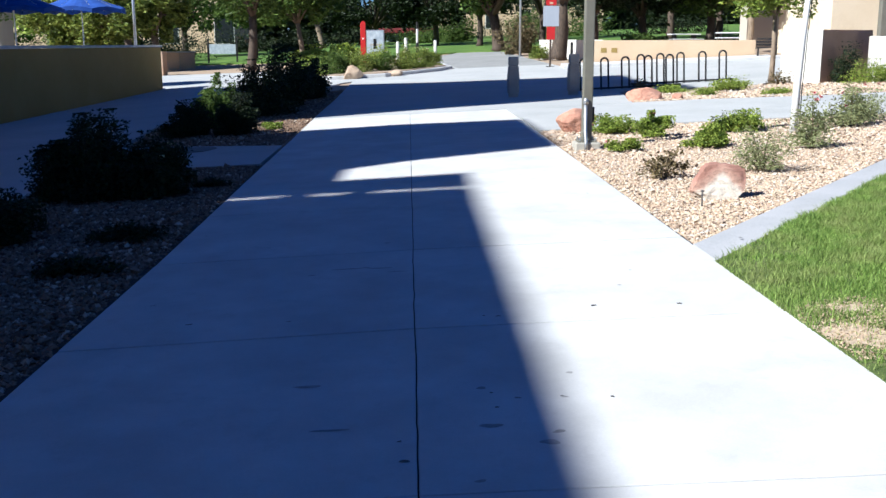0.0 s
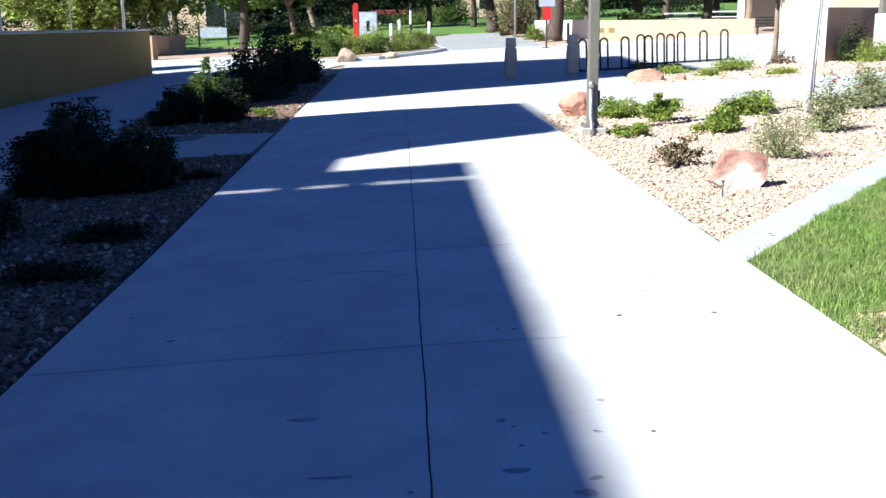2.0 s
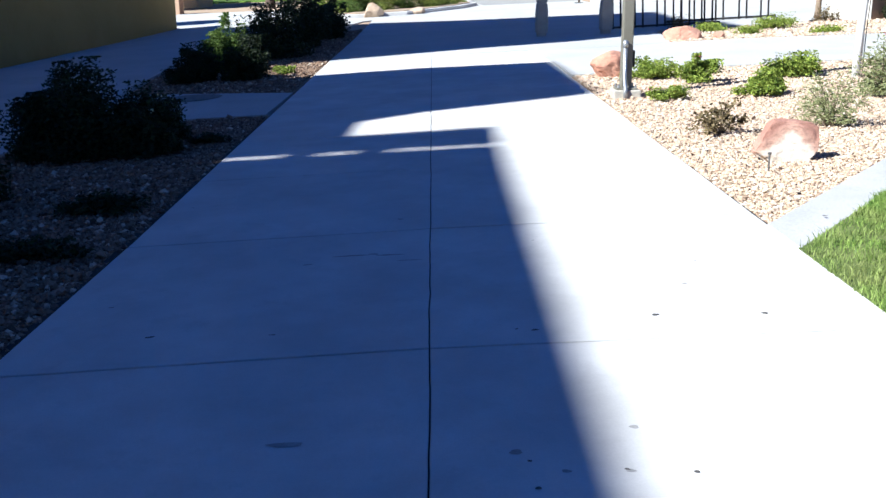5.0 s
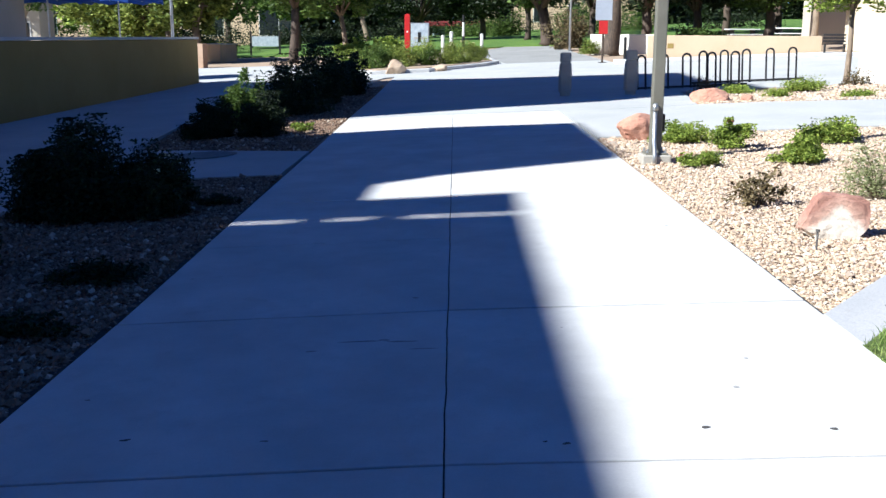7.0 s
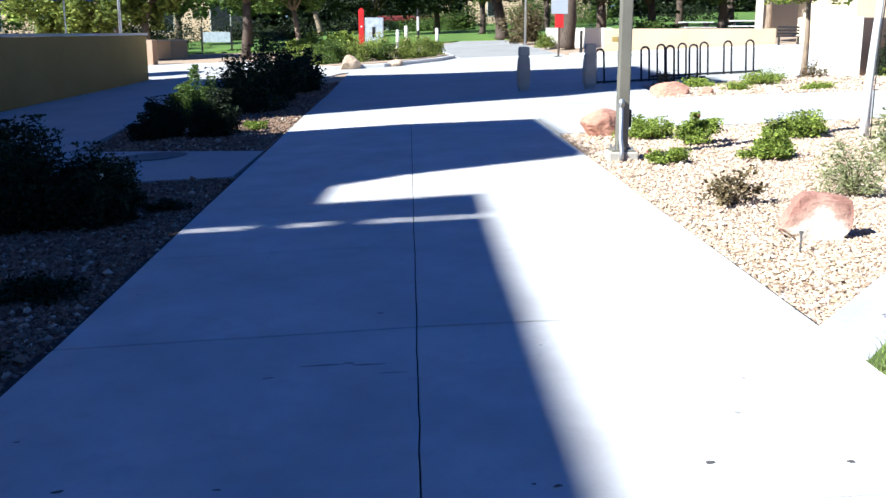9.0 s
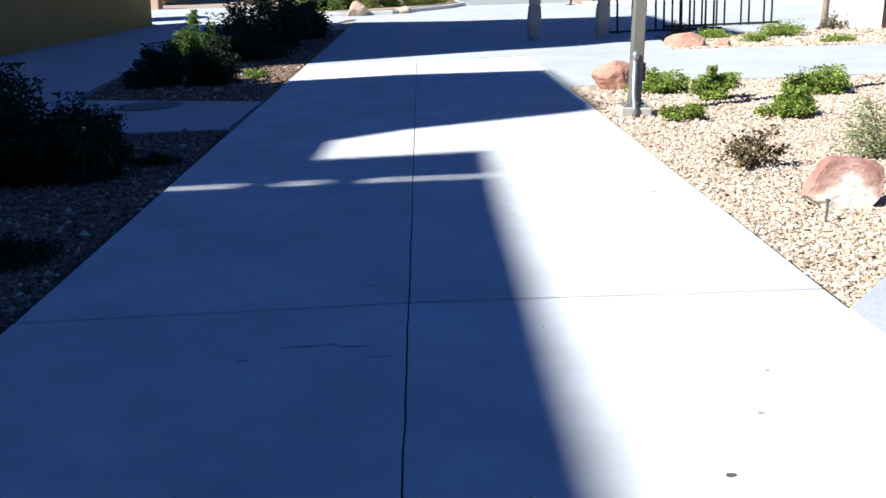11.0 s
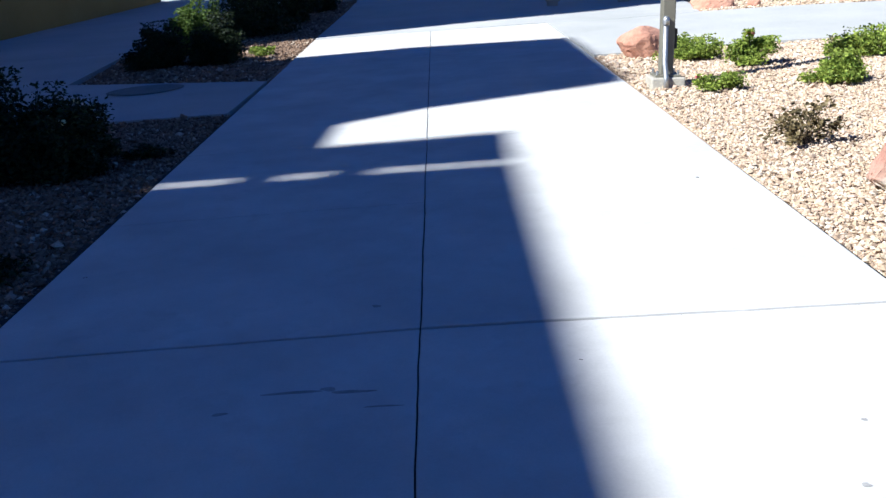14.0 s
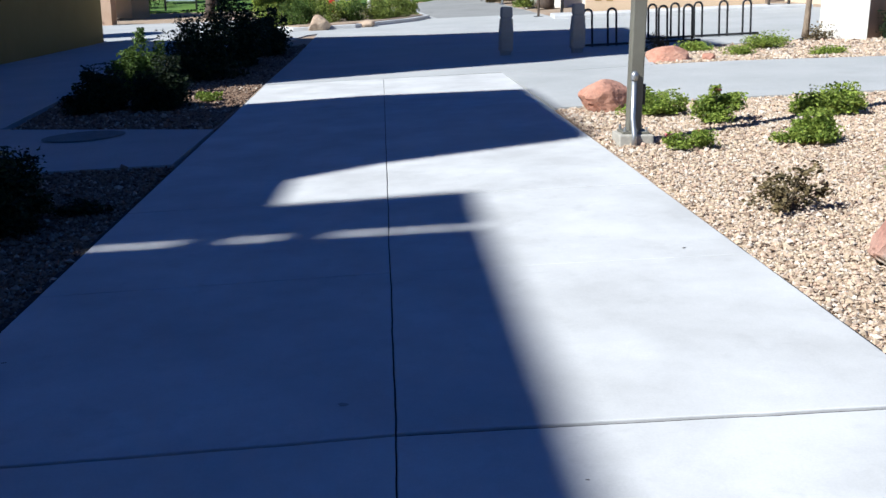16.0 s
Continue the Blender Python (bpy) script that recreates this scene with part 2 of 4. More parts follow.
BLUE_CLOTH = material("blue_canvas", mottled((0.012, 0.05, 0.26), (0.024, 0.08, 0.37), 2.0, 250, 0.85, 0.001, 0.3, coords="Object"))
CAPSTONE = material("pale_coping", mottled((0.52, 0.50, 0.46), (0.62, 0.60, 0.56), 1.5, 90, 0.85, 0.002, 0.4, (0.40, 0.38, 0.34)))
# brown that puts shade into the colour of stucco faces
SHADE_BROWN_WALL = material("shade_brown_stucco", mottled((0.38, 0.26, 0.17), (0.45, 0.32, 0.22), 1.5, 120, 0.92, 0.004, 0.5))
PANEL_GREY = material("map_panel", mottled((0.34, 0.40, 0.46), (0.55, 0.60, 0.64), 5.0, 60, 0.35, 0.0005, 0.1, (0.25, 0.33, 0.36), coords="Object"))
DARK_GLASS = material("dark_glass", None, (0.02, 0.024, 0.028), 0.08)
STAIN = material("dark_gum", mottled((0.06, 0.055, 0.05), (0.12, 0.11, 0.10), 8, 120, 0.7, 0.001, 0.3))
STAIN_FAINT = material("faint_stain", mottled((0.25, 0.24, 0.235), (0.36, 0.35, 0.34), 10, 120, 0.85, 0.001, 0.3))
JOINT = material("joint_filler", mottled((0.018, 0.016, 0.014), (0.035, 0.03, 0.026), 6, 60, 0.95, 0.003, 0.5))
IRON = material("cast_iron", mottled((0.10, 0.095, 0.09), (0.16, 0.15, 0.14), 6, 90, 0.6, 0.003, 0.5), metal=0.3)


# ---- ground levels and mesh helpers ----
SLOPE = 0.0472


def level(x, y):
    """Height of the ground: it falls towards -x and rises gently far ahead."""
    u = max(0.0, min(y, 120.0) - 18.0)
    return SLOPE * max(-30.0, min(40.0, x)) + 0.022 * u * u / (u + 12.0)


def mesh_of(name, bm, mats, smooth=False):
    me = bpy.data.meshes.new(name)
    bm.to_mesh(me)
    bm.free()
    for m in (mats if isinstance(mats, (list, tuple)) else [mats]):
        me.materials.append(m)
    if smooth:
        for p in me.polygons:
            p.use_smooth = True
    return me


def part(name, bm, mat, parent=None, label="", smooth=False, at=None):
    """One bmesh as one mesh object, under a thing or at top level."""
    ob = new(name, mesh_of(name, bm, mat, smooth))
    if parent:
        ob.parent = parent
    if at is not None:
        ob.matrix_basis = at
    return tagged(ob, label)


def thing(name, label, category, m=None, group="", kind=""):
    """An Empty at the base of a thing."""
    ob = new(name)
    ob.empty_display_size = 0.2
    if m is not None:
        ob.matrix_basis = m
    return tagged(ob, label, category, group, kind)


def stand(x, y, turn=0.0, sink=0.0):
    return pose(x, y, level(x, y) - sink, 0, 0, turn)


def box(bm, x0, x1, y0, y1, z0, z1, bevel=0.0):
    """A box added to bm, its edges rounded by bevel."""
    r = bmesh.ops.create_cube(bm, size=1.0)
    vs = r["verts"]
    for v in vs:
        v.co = Vector(((x0 + x1) / 2 + v.co.x * (x1 - x0), (y0 + y1) / 2 + v.co.y * (y1 - y0), (z0 + z1) / 2 + v.co.z * (z1 - z0)))
    if bevel:
        es = list({e for v in vs for e in v.link_edges})
        bmesh.ops.bevel(bm, geom=es, offset=bevel, segments=2, affect="EDGES", profile=0.5)
    return bm


def sheet(outline, lift, deep=0.15, step=4.0, bevel=0.0):
    """A slab with the given outline in plan, its top lying lift over the ground."""
    bm = bmesh.new()
    f = bm.faces.new([bm.verts.new((x, y, 0)) for x, y in outline])
    if f.normal.z < 0:
        f.normal_flip()
    ys = [y for _, y in outline]
    y = 18.0
    while y < max(ys):
        if y > min(ys):
            bmesh.ops.bisect_plane(bm, geom=bm.verts[:] + bm.edges[:] + bm.faces[:], plane_co=(0, y, 0), plane_no=(0, 1, 0))
        y += step
    for x in (-30.0, 40.0):
        bmesh.ops.bisect_plane(bm, geom=bm.verts[:] + bm.edges[:] + bm.faces[:], plane_co=(x, 0, 0), plane_no=(1, 0, 0))
    top = bm.faces[:]
    r = bmesh.ops.extrude_face_region(bm, geom=top)
    up = {v for v in r["geom"] if isinstance(v, bmesh.types.BMVert)}
    for v in bm.verts:
        v.co.z = level(v.co.x, v.co.y) + lift - (0 if v in up else deep)
    bmesh.ops.recalc_face_normals(bm, faces=bm.faces[:])
    if bevel:
        es = [e for e in bm.edges if all(v in up for v in e.verts) and any(abs(f.normal.z) < 0.5 for f in e.link_faces)]
        bmesh.ops.bevel(bm, geom=es, offset=bevel, segments=2, affect="EDGES", profile=0.5)
    return bm


def slab(name, outline, lift, mat, label, category, deep=0.15, bevel=0.0):
    return tagged(part(name, sheet(outline, lift, deep, bevel=bevel), mat), label, category, kind="structure")


# ---- ground, pavements, beds ----
bm = bmesh.new()
xs = [-400, -120, -60, -30, -20, -10, 0, 10, 20, 30, 40, 60, 120, 400]
ys = [-400, -100, -30, 0, 12, 18] + [18 + 4 * k for k in range(1, 26)] + [124, 200, 400, 700]
grid = [[bm.verts.new((x, y, level(x, y) - 0.09)) for x in xs] for y in ys]
for j in range(len(ys) - 1):
    for i in range(len(xs) - 1):
        bm.faces.new((grid[j][i], grid[j][i + 1], grid[j + 1][i + 1], grid[j + 1][i]))
tagged(part("ground", bm, SOIL), "brown bare soil ground under the campus", "ground", kind="structure")

slab("plaza", [(-10.6, 14.96), (-5.6, 14.96), (-2.6, 32.0), (-2.25, 32.5), (-2.15, 14.96), (2.14, 14.96), (3.3, 14.62), (4.98, 14.95), (5.35, 17.3), (5.55, 19.2), (9.4, 19.4), (12.2, 23.5), (16.0, 32.0), (16.0, 36.0), (6.6, 36.4), (6.2, 60), (3.4, 62), (-1.8, 45), (-26, 52), (-26, 36), (-10.6, 33)],
     0.0, CONCRETE_OLD, "pale grey concrete plaza, partly in shade", "plaza")
slab("side_path", [(2.16, 9.3), (4.5, 9.4), (6.5, 9.3), (12, 9.0), (30, 8.4), (30, 13.6), (9.0, 14.15), (6.4, 14.85), (4.98, 14.92), (3.3, 14.6), (2.16, 14.93)],
     0.0, CONCRETE_OLD, "pale concrete side path crossing gravel beds", "path")
slab("west_walk", [(-10.6, -12), (-4.5, -12), (-4.55, 4.4), (-4.7, 6.45), (-2.1, 6.46), (-2.1, 9.0), (-5.1, 10.2), (-5.6, 14.94), (-10.6, 14.94)],
     0.0, CONCRETE_OLD, "shaded concrete walk beside the stucco wall", "walk")
slab("kerb_strip", [(2.02, -0.95), (2.02, -0.38), (5.35, 3.63), (9.7, 8.95), (10.4, 8.95), (4.9, 2.55)], 0.006, KERB, "light concrete mowing kerb between gravel and lawn", "kerb", bevel=0.012)
tagged(part("gravel_bed_east", sheet([(2.03, -0.36), (2.16, 9.28), (4.5, 9.38), (6.5, 9.28), (9.65, 8.95), (5.35, 3.66)], -0.03), SOIL), "tan gravel bed beside the sunny lawn", "bed", kind="structure")
tagged(part("gravel_bed_west", sheet([(-4.48, -12), (-1.9, -12), (-1.92, 0), (-2.08, 6.44), (-4.68, 6.43), (-4.53, 4.4)], -0.03), SOIL), "tan gravel bed", "bed", kind="structure")
tagged(part("gravel_bed_north", sheet([(-5.0, 10.2), (-2.12, 9.02), (-2.17, 14.96), (-2.28, 32.2), (-2.55, 31.6), (-5.55, 14.96)], -0.03), SOIL), "tan gravel bed", "bed", kind="structure")
tagged(part("gravel_bed_rack", sheet([(5.0, 14.97), (6.4, 14.88), (9.0, 14.18), (30, 13.65), (30, 24), (9.5, 19.3), (5.6, 19.1), (5.4, 17.3)], -0.03), SOIL), "tan gravel bed round the bike racks", "bed", kind="structure")
tagged(part("lawn_soil", sheet([(2.0, -12), (2.02, -0.92), (4.88, 2.60), (10.40, 8.9), (60, 7.5), (60, -12)], 0.004), TURF), "green lawn beside the walk", "lawn", kind="structure")
tagged(part("far_lawn", sheet([(-60, 70), (-16, 66), (-5, 60), (3.3, 63), (6.3, 62), (8, 58), (60, 50), (60, 130), (-60, 130)], 0.0), TURF_FAR), "green lawn", "lawn", kind="structure")

slab("grove_path", [(-1.4, 46.6), (1.9, 43.9), (2.3, 39.2), (6.5, 38.6), (6.15, 59.8), (3.4, 61.8)], 0.006, PATH_GREY, "grey concrete path leading under the far trees", "path", bevel=0.004)
slab("far_walk", [(6.6, 36.5), (8.0, 36.1), (15.2, 35.2), (15.8, 33.4), (6.4, 34.2)], 0.12, CONCRETE, "raised pale concrete strip along the low wall", "walk", bevel=0.02)

# ---- walls ----


def bar_wall(name, a, b, thick, top, mat, label, foot=0.2):
    """A wall from a to b in plan, its top at the height top."""
    (ax, ay), (bx, by) = a, b
    length, turn = math.hypot(bx - ax, by - ay), math.degrees(math.atan2(by - ay, bx - ax))
    z = min(level(ax, ay), level(bx, by)) - foot
    ob = part(name, box(bmesh.new(), 0, length, 0, thick, 0, top - z, 0.015), mat, at=pose(ax, ay, z, 0, 0, turn))
    return tagged(ob, label, "wall", kind="structure")


def coping(parent, length, thick, height, over=0.04):
    part("coping", box(bmesh.new(), -over, length + over, -over, thick + over, height, height + 0.08, 0.012), CAPSTONE, parent)


w = bar_wall("wall_west", (-11.35, 9.0), (-10.03, 34.0), 0.4, 1.40, STUCCO_DARKENED, "tan stucco garden wall in shade, darkened in colour, with pale coping")
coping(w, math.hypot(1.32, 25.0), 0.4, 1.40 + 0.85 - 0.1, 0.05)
w = bar_wall("wall_east", (7.95, 36.3), (14.75, 35.35), 0.35, 1.66, STUCCO_PALE, "low sunlit tan stucco wall behind the bike racks")
for k in range(2):
    part("vent_plate", box(bmesh.new(), 0.35 + k * 0.45, 0.6 + k * 0.45, -0.012, 0.01, 0.72, 0.92, 0.004), STUCCO_DARKENED, w)
bar_wall("wall_far", (6.9, 46.2), (10.0, 44.8), 0.3, 1.72, STUCCO_WHITE, "short pale stucco wall behind the signpost")
bar_wall("wall_white", (9.90, 19.30), (10.66, 18.51), 0.35, 1.88, STUCCO_WHITE, "white sunlit stucco wall beside a young tree")
# shaded return of the white wall: turned from the sun, browned in colour
bar_wall("wall_shade_brown", (10.67, 18.52), (12.42, 19.47), 0.3, 1.873, SHADE_BROWN_WALL, "tan-brown stucco wall turned out of the sun, shade in its colour")
bar_wall("wall_white_end", (11.85, 18.3), (14.4, 17.6), 0.35, 1.70, STUCCO_WHITE, "white stucco end wall behind shrubs")

# ---- tall building wall that shades the walk ----
WX = -15.5


def cast(x, y):
    """The point of the tall wall's plane that throws its shadow on (x, y)."""
    d = x - WX
    return (WX, y - d * math.tan(radians(SUN_AZ)), level(x, y) + d / math.cos(radians(SUN_AZ)) * math.tan(radians(SUN_EL)))


def foot(x, y):
    a, b, _ = cast(x, y)
    return (a, b, -3.0)


def plate(outline, thick=0.25):
    bm = bmesh.new()
    f = bm.faces.new([bm.verts.new(p) for p in outline])
    r = bmesh.ops.extrude_face_region(bm, geom=[f])
    for v in r["geom"]:
        if isinstance(v, bmesh.types.BMVert):
            v.co.x -= thick
    bmesh.ops.recalc_face_normals(bm, faces=bm.faces[:])
    return bm


TALL = "tall plain building wall that shades the walk"
for outline in (
    [foot(0.5, -60), cast(0.55, -60), cast(0.66, 3.095), cast(-14.5, 3.105), foot(-14.5, 3.105)],
    [foot(-14.5, 3.175), cast(-14.5, 3.175), cast(0.66, 3.165), cast(0.68, 4.30), cast(-0.83, 4.19), cast(-0.80, 5.25), cast(-0.05, 5.80), cast(1.75, 6.57), cast(2.1, 6.75),
     cast(2.18, 7.2), cast(2.18, 11.8), cast(-0.1, 12.03), cast(-2.13, 11.70), cast(-3.3, 11.35), foot(-3.3, 11.35)],
    [foot(-3.3, 14.6), cast(-3.3, 14.6), cast(-1.97, 15.25), cast(1.0, 16.3), cast(3.4, 16.85), cast(4.4, 17.5), cast(6.5, 18.1), cast(7.3, 18.25), cast(7.75, 18.6), cast(7.75, 21.4), cast(7.2, 23.8), cast(7.45, 27.6), cast(1.1, 29.0), cast(-10, 34), foot(-10, 34)],
):
    tagged(part("wall_tall", plate(outline), PLAIN_WALL), TALL, "wall", kind="structure")
low = plate([(x - 0.3, y, z) for x, y, z in (foot(-2.5, 9.0), cast(-2.5, 9.0), cast(-2.45, 12.3), cast(-3.4, 13.5), cast(-3.4, 16.5), foot(-3.4, 16.5))])
tagged(part("wall_tall", low, PLAIN_WALL), TALL, "wall", kind="structure")
for x0, x1 in ((-1.20, -1.06), (-0.52, -0.38), (-14.5, -2.0)):
    tagged(part("wall_tall_rail", plate([cast(x0, 2.88), cast(x1, 2.88), cast(x1, 3.38), cast(x0, 3.38)], 0.2), PLAIN_WALL), "cross bar in the slot of the tall wall", "wall", kind="structure")

# ---- shapes ----


def tube(bm, pts, radii, sides=6, cap=True):
    """A tapering tube through the points."""
    rings = []
    for k, p in enumerate(pts):
        p = Vector(p)
        d = (Vector(pts[min(k + 1, len(pts) - 1)]) - Vector(pts[max(k - 1, 0)])).normalized()
        a = d.orthogonal().normalized() if abs(d.z) < 0.99 else Vector((1, 0, 0))
        b = d.cross(a).normalized()
        a = b.cross(d)
        r = radii[k] if isinstance(radii, (list, tuple)) else radii
        rings.append([bm.verts.new(p + r * (math.cos(q) * a + math.sin(q) * b)) for q in (math.tau * i / sides for i in range(sides))])
    for r0, r1 in zip(rings, rings[1:]):
        best = min(range(sides), key=lambda o: sum((r0[i].co - r1[(i + o) % sides].co).length for i in range(sides)))
        for i in range(sides):
            bm.faces.new((r0[i], r0[(i + 1) % sides], r1[(i + 1 + best) % sides], r1[(i + best) % sides]))
    if cap:
        bm.faces.new(rings[-1])
        bm.faces.new(rings[0][::-1])
    return bm


def soup(name, verts, faces, mat, parent=None, smooth=False):
    """A mesh object from arrays."""
    me = bpy.data.meshes.new(name)
    me.from_pydata(verts.tolist(), [], faces.tolist())
    me.materials.append(mat)
    if smooth:
        me.polygons.foreach_set("use_smooth", np.ones(len(faces), bool))
    ob = new(name, me)
    if parent:
        ob.parent = parent
    return ob


def leaves(name, centres, size, mat, parent, rng, droop=0.2, slim=0.5):
    """Folded leaves, one at each centre, turned at random."""
    n = len(centres)
    d = rng.normal(size=(n, 3))
    d[:, 2] = np.abs(d[:, 2]) * 0.7 - droop
    d /= np.linalg.norm(d, axis=1)[:, None]
    s = np.cross(d, rng.normal(size=(n, 3)))
    s /= np.linalg.norm(s, axis=1)[:, None]
    nrm = np.cross(d, s)
    ln = size * rng.uniform(0.6, 1.35, (n, 1))
    base, tip = centres - d * ln / 2, centres + d * ln / 2
    fold = nrm * ln * 0.12
    v = np.stack([base, centres + s * ln * slim / 2 + fold, tip, centres - s * ln * slim / 2 + fold], 1).reshape(-1, 3)
    k = np.arange(n)[:, None] * 4
    f = np.concatenate([k + [0, 1, 2], k + [0, 2, 3]], 0)
    return soup(name, v, f, mat, parent)


def clumped(rng, n, rx, ry, z0, z1, clumps, tight=0.22, hollow=0.55):
    """Points gathered into clumps within an egg between z0 and z1, thicker towards its outside."""
    u = rng.normal(size=(clumps, 3))
    u /= np.linalg.norm(u, axis=1)[:, None]
    u *= rng.uniform(hollow, 1.0, (clumps, 1))
    zc, rz = (z0 + z1) / 2, (z1 - z0) / 2
    c = u * [rx, ry, rz] + [0, 0, zc]
    which = rng.integers(0, clumps, n)
    p = c[which] + rng.normal(size=(n, 3)).clip(-1.35, 1.35) * tight * np.array([rx, ry, rz]) * rng.uniform(0.6, 1.4, (clumps, 1))[which]
    p[:, 2] = np.maximum(p[:, 2], z0 * 0.6) if z0 > 0 else p[:, 2]
    return p, c


def bush(name, x, y, rx, ry, h, n, leaf, mat, label, seed, flowers=None, slim=0.5, clumps=16, low=0.03, sparse=0.3, group="shrubs in the gravel beds", dense=1.6):
    rng = np.random.default_rng(seed)
    b = thing(name, label, "shrub", stand(x, y), group)
    p, c = clumped(rng, int(n * dense), rx, ry, -0.45 * h, h * 0.95, clumps, sparse, 0.3)
    p[:, 2], c[:, 2] = np.abs(p[:, 2]) + low * 0.5, np.abs(c[:, 2]) + low
    p[:, 2] += p[:, 0] * SLOPE
    p[:, 2] = np.maximum(p[:, 2], p[:, 0] * SLOPE + 0.015)
    bm = bmesh.new()
    for q in c[: min(len(c), 14)]:
        q = Vector(q)
        mid = Vector((q.x * 0.4, q.y * 0.4, q.z * 0.55))
        tube(bm, [(q.x * 0.08, q.y * 0.08, -0.03), mid, q], [0.009, 0.006, 0.003], 5)
    tagged(part("stem", bm, STEM, b), kind="stuff")
    leaves("foliage", p, leaf, mat, b, rng, 0.1, slim)
    if flowers:
        pick = p[np.argsort(-p[:, 2] + rng.normal(size=len(p)) * 0.15)[: flowers[0] * 4]]
        pick = np.repeat(pick[: flowers[0]], 6, 0) + rng.normal(size=(flowers[0] * 6, 3)) * 0.012
        leaves("blossoms", pick, 0.035, flowers[1], b, rng, 0.0, 0.9)
    return b


def tree(name, x, y, r, fork, crown, n, leaf, mat, label, seed, barkmat=None, lean=(0, 0), group="campus trees", clumps=60):
    """A tapered trunk with limbs and a crown given as (rx, ry, z low, z high) over its foot."""
    rng = np.random.default_rng(seed)
    t = thing(name, label, "tree", stand(x, y, 0, 0.05), group)
    rx, ry, z0, z1 = crown
    p, c = clumped(rng, n, rx, ry, z0, z1, clumps, 0.13)
    p += [lean[0], lean[1], 0]
    bm = bmesh.new()
    top = Vector((lean[0], lean[1], fork))
    tube(bm, [(0, 0, 0), (r * 0.1, 0, 0.25), top * 0.5 + Vector((r * 0.3, 0, 0)), top], [r * 1.35, r * 1.05, r * 0.9, r * 0.8], 10)
    trunk = part("trunk", bm, barkmat or BARK, t, smooth=True)
    for q in c[:9]:
        q = Vector(q) + Vector((lean[0], lean[1], 0))
        m1 = top.lerp(q, 0.45) + Vector((0, 0, 0.12 * (z1 - z0)))
        limb = tube(bmesh.new(), [top - Vector((0, 0, r)), m1, q], [r * 0.5, r * 0.3, r * 0.08], 6)
        part("limb", limb, barkmat or BARK, trunk, smooth=True)
    leaves("crown", p, leaf, mat, t, rng, 0.35, 0.55)
    return t


def rock(name, m, size, mat, label, seed, rough=0.22, group="", extra=()):
    """A faceted boulder, partly sunk in the ground."""
    bm = bmesh.new()
    bmesh.ops.create_icosphere(bm, subdivisions=4, radius=1.0)
    rng = np.random.default_rng(seed)
    cuts = [(Vector(rng.normal(size=3)).normalized(), rng.uniform(0.62, 0.9)) for _ in range(13)] + [(Vector(d).normalized(), k) for d, k in extra]
    off = Vector(rng.uniform(-50, 50, 3))
    for v in bm.verts:
        p = v.co.normalized() * (1 + rough * noise.noise(v.co * 1.3 + off))
        for nrm, d in cuts:
            over = p.dot(nrm) - d
            if over > 0:
                p -= nrm * over * 0.88
        p += v.co.normalized() * 0.05 * noise.fractal(v.co * 4 + off, 1.0, 2.0, 4)
        v.co = Vector((p.x * size[0], p.y * size[1], p.z * size[2] + size[2] * 0.45))
    return tagged(part(name, bm, mat, at=m), label, "rock", group)


# ---- lamp post ----
lamp = thing("lamp_post", "greenish grey square steel lamp post on concrete footing", "lamp post", stand(2.42, 6.3))
part("footing", box(bmesh.new(), -0.17, 0.17, -0.17, 0.17, -0.1, 0.085, 0.015), BOLLARD, lamp, "square concrete footing")
plate_ob = part("base_plate", box(bmesh.new(), -0.13, 0.13, -0.13, 0.13, 0.085, 0.11, 0.004), POLE_PAINT, lamp)
part("pole", box(bmesh.new(), -0.066, 0.066, -0.066, 0.066, 0.10, 5.2, 0.012), POLE_PAINT, lamp)
for sx in (-1, 1):
    for sy in (-1, 1):
        bm = tube(bmesh.new(), [(sx * 0.105, sy * 0.105, 0.095), (sx * 0.105, sy * 0.105, 0.15)], 0.013, 6)
        part("bolt", bm, GALVANISED, plate_ob)
pipe = part("conduit", tube(bmesh.new(), [(-0.035, -0.20, -0.05), (-0.035, -0.195, 0.09), (-0.035, -0.105, 0.24), (-0.035, -0.098, 0.60)], 0.026, 10), GALVANISED, lamp, "silver conduit pipe", True)
part("cap", tube(bmesh.new(), [(-0.035, -0.098, 0.60), (-0.035, -0.098, 0.66), (-0.035, -0.09, 0.685)], [0.036, 0.036, 0.02], 10), GALVANISED, pipe, "silver conduit cap", True)
part("junction_box", box(bmesh.new(), 0.067, 0.095, -0.05, 0.03, 0.36, 0.56, 0.006), BLACK_STEEL, lamp, "dark junction box")

# ---- bollards ----


def bollard(m):
    b = thing("bollard", "tapered square grey concrete bollard with a grooved neck", "bollard", m, "bollards at the end of the walk")
    bm = bmesh.new()

    def stack(rows):
        rings = []
        for z, w in rows:
            w *= 0.9
            c = w * 0.72
            rings.append([bm.verts.new((px, py, z)) for px, py in ((w, -c), (w, c), (c, w), (-c, w), (-w, c), (-w, -c), (-c, -w), (c, -w))])
        for r0, r1 in zip(rings, rings[1:]):
            for i in range(8):
                bm.faces.new((r0[i], r0[(i + 1) % 8], r1[(i + 1) % 8], r1[i]))
        bm.faces.new(rings[-1])
        bm.faces.new(rings[0][::-1])
    stack([(0.10, 0.160), (0.12, 0.168), (0.50, 0.172), (0.72, 0.155), (0.80, 0.148), (0.815, 0.128)])
    part("shaft", bm, BOLLARD, b)
    bm = bmesh.new()
    stack([(0.815, 0.124), (0.835, 0.124), (0.85, 0.146), (1.02, 0.140), (1.05, 0.130), (1.06, 0.10)])
    part("head", bm, BOLLARD, b)
    bm = bmesh.new()
    stack([(-0.05, 0.130), (0.10, 0.130)])
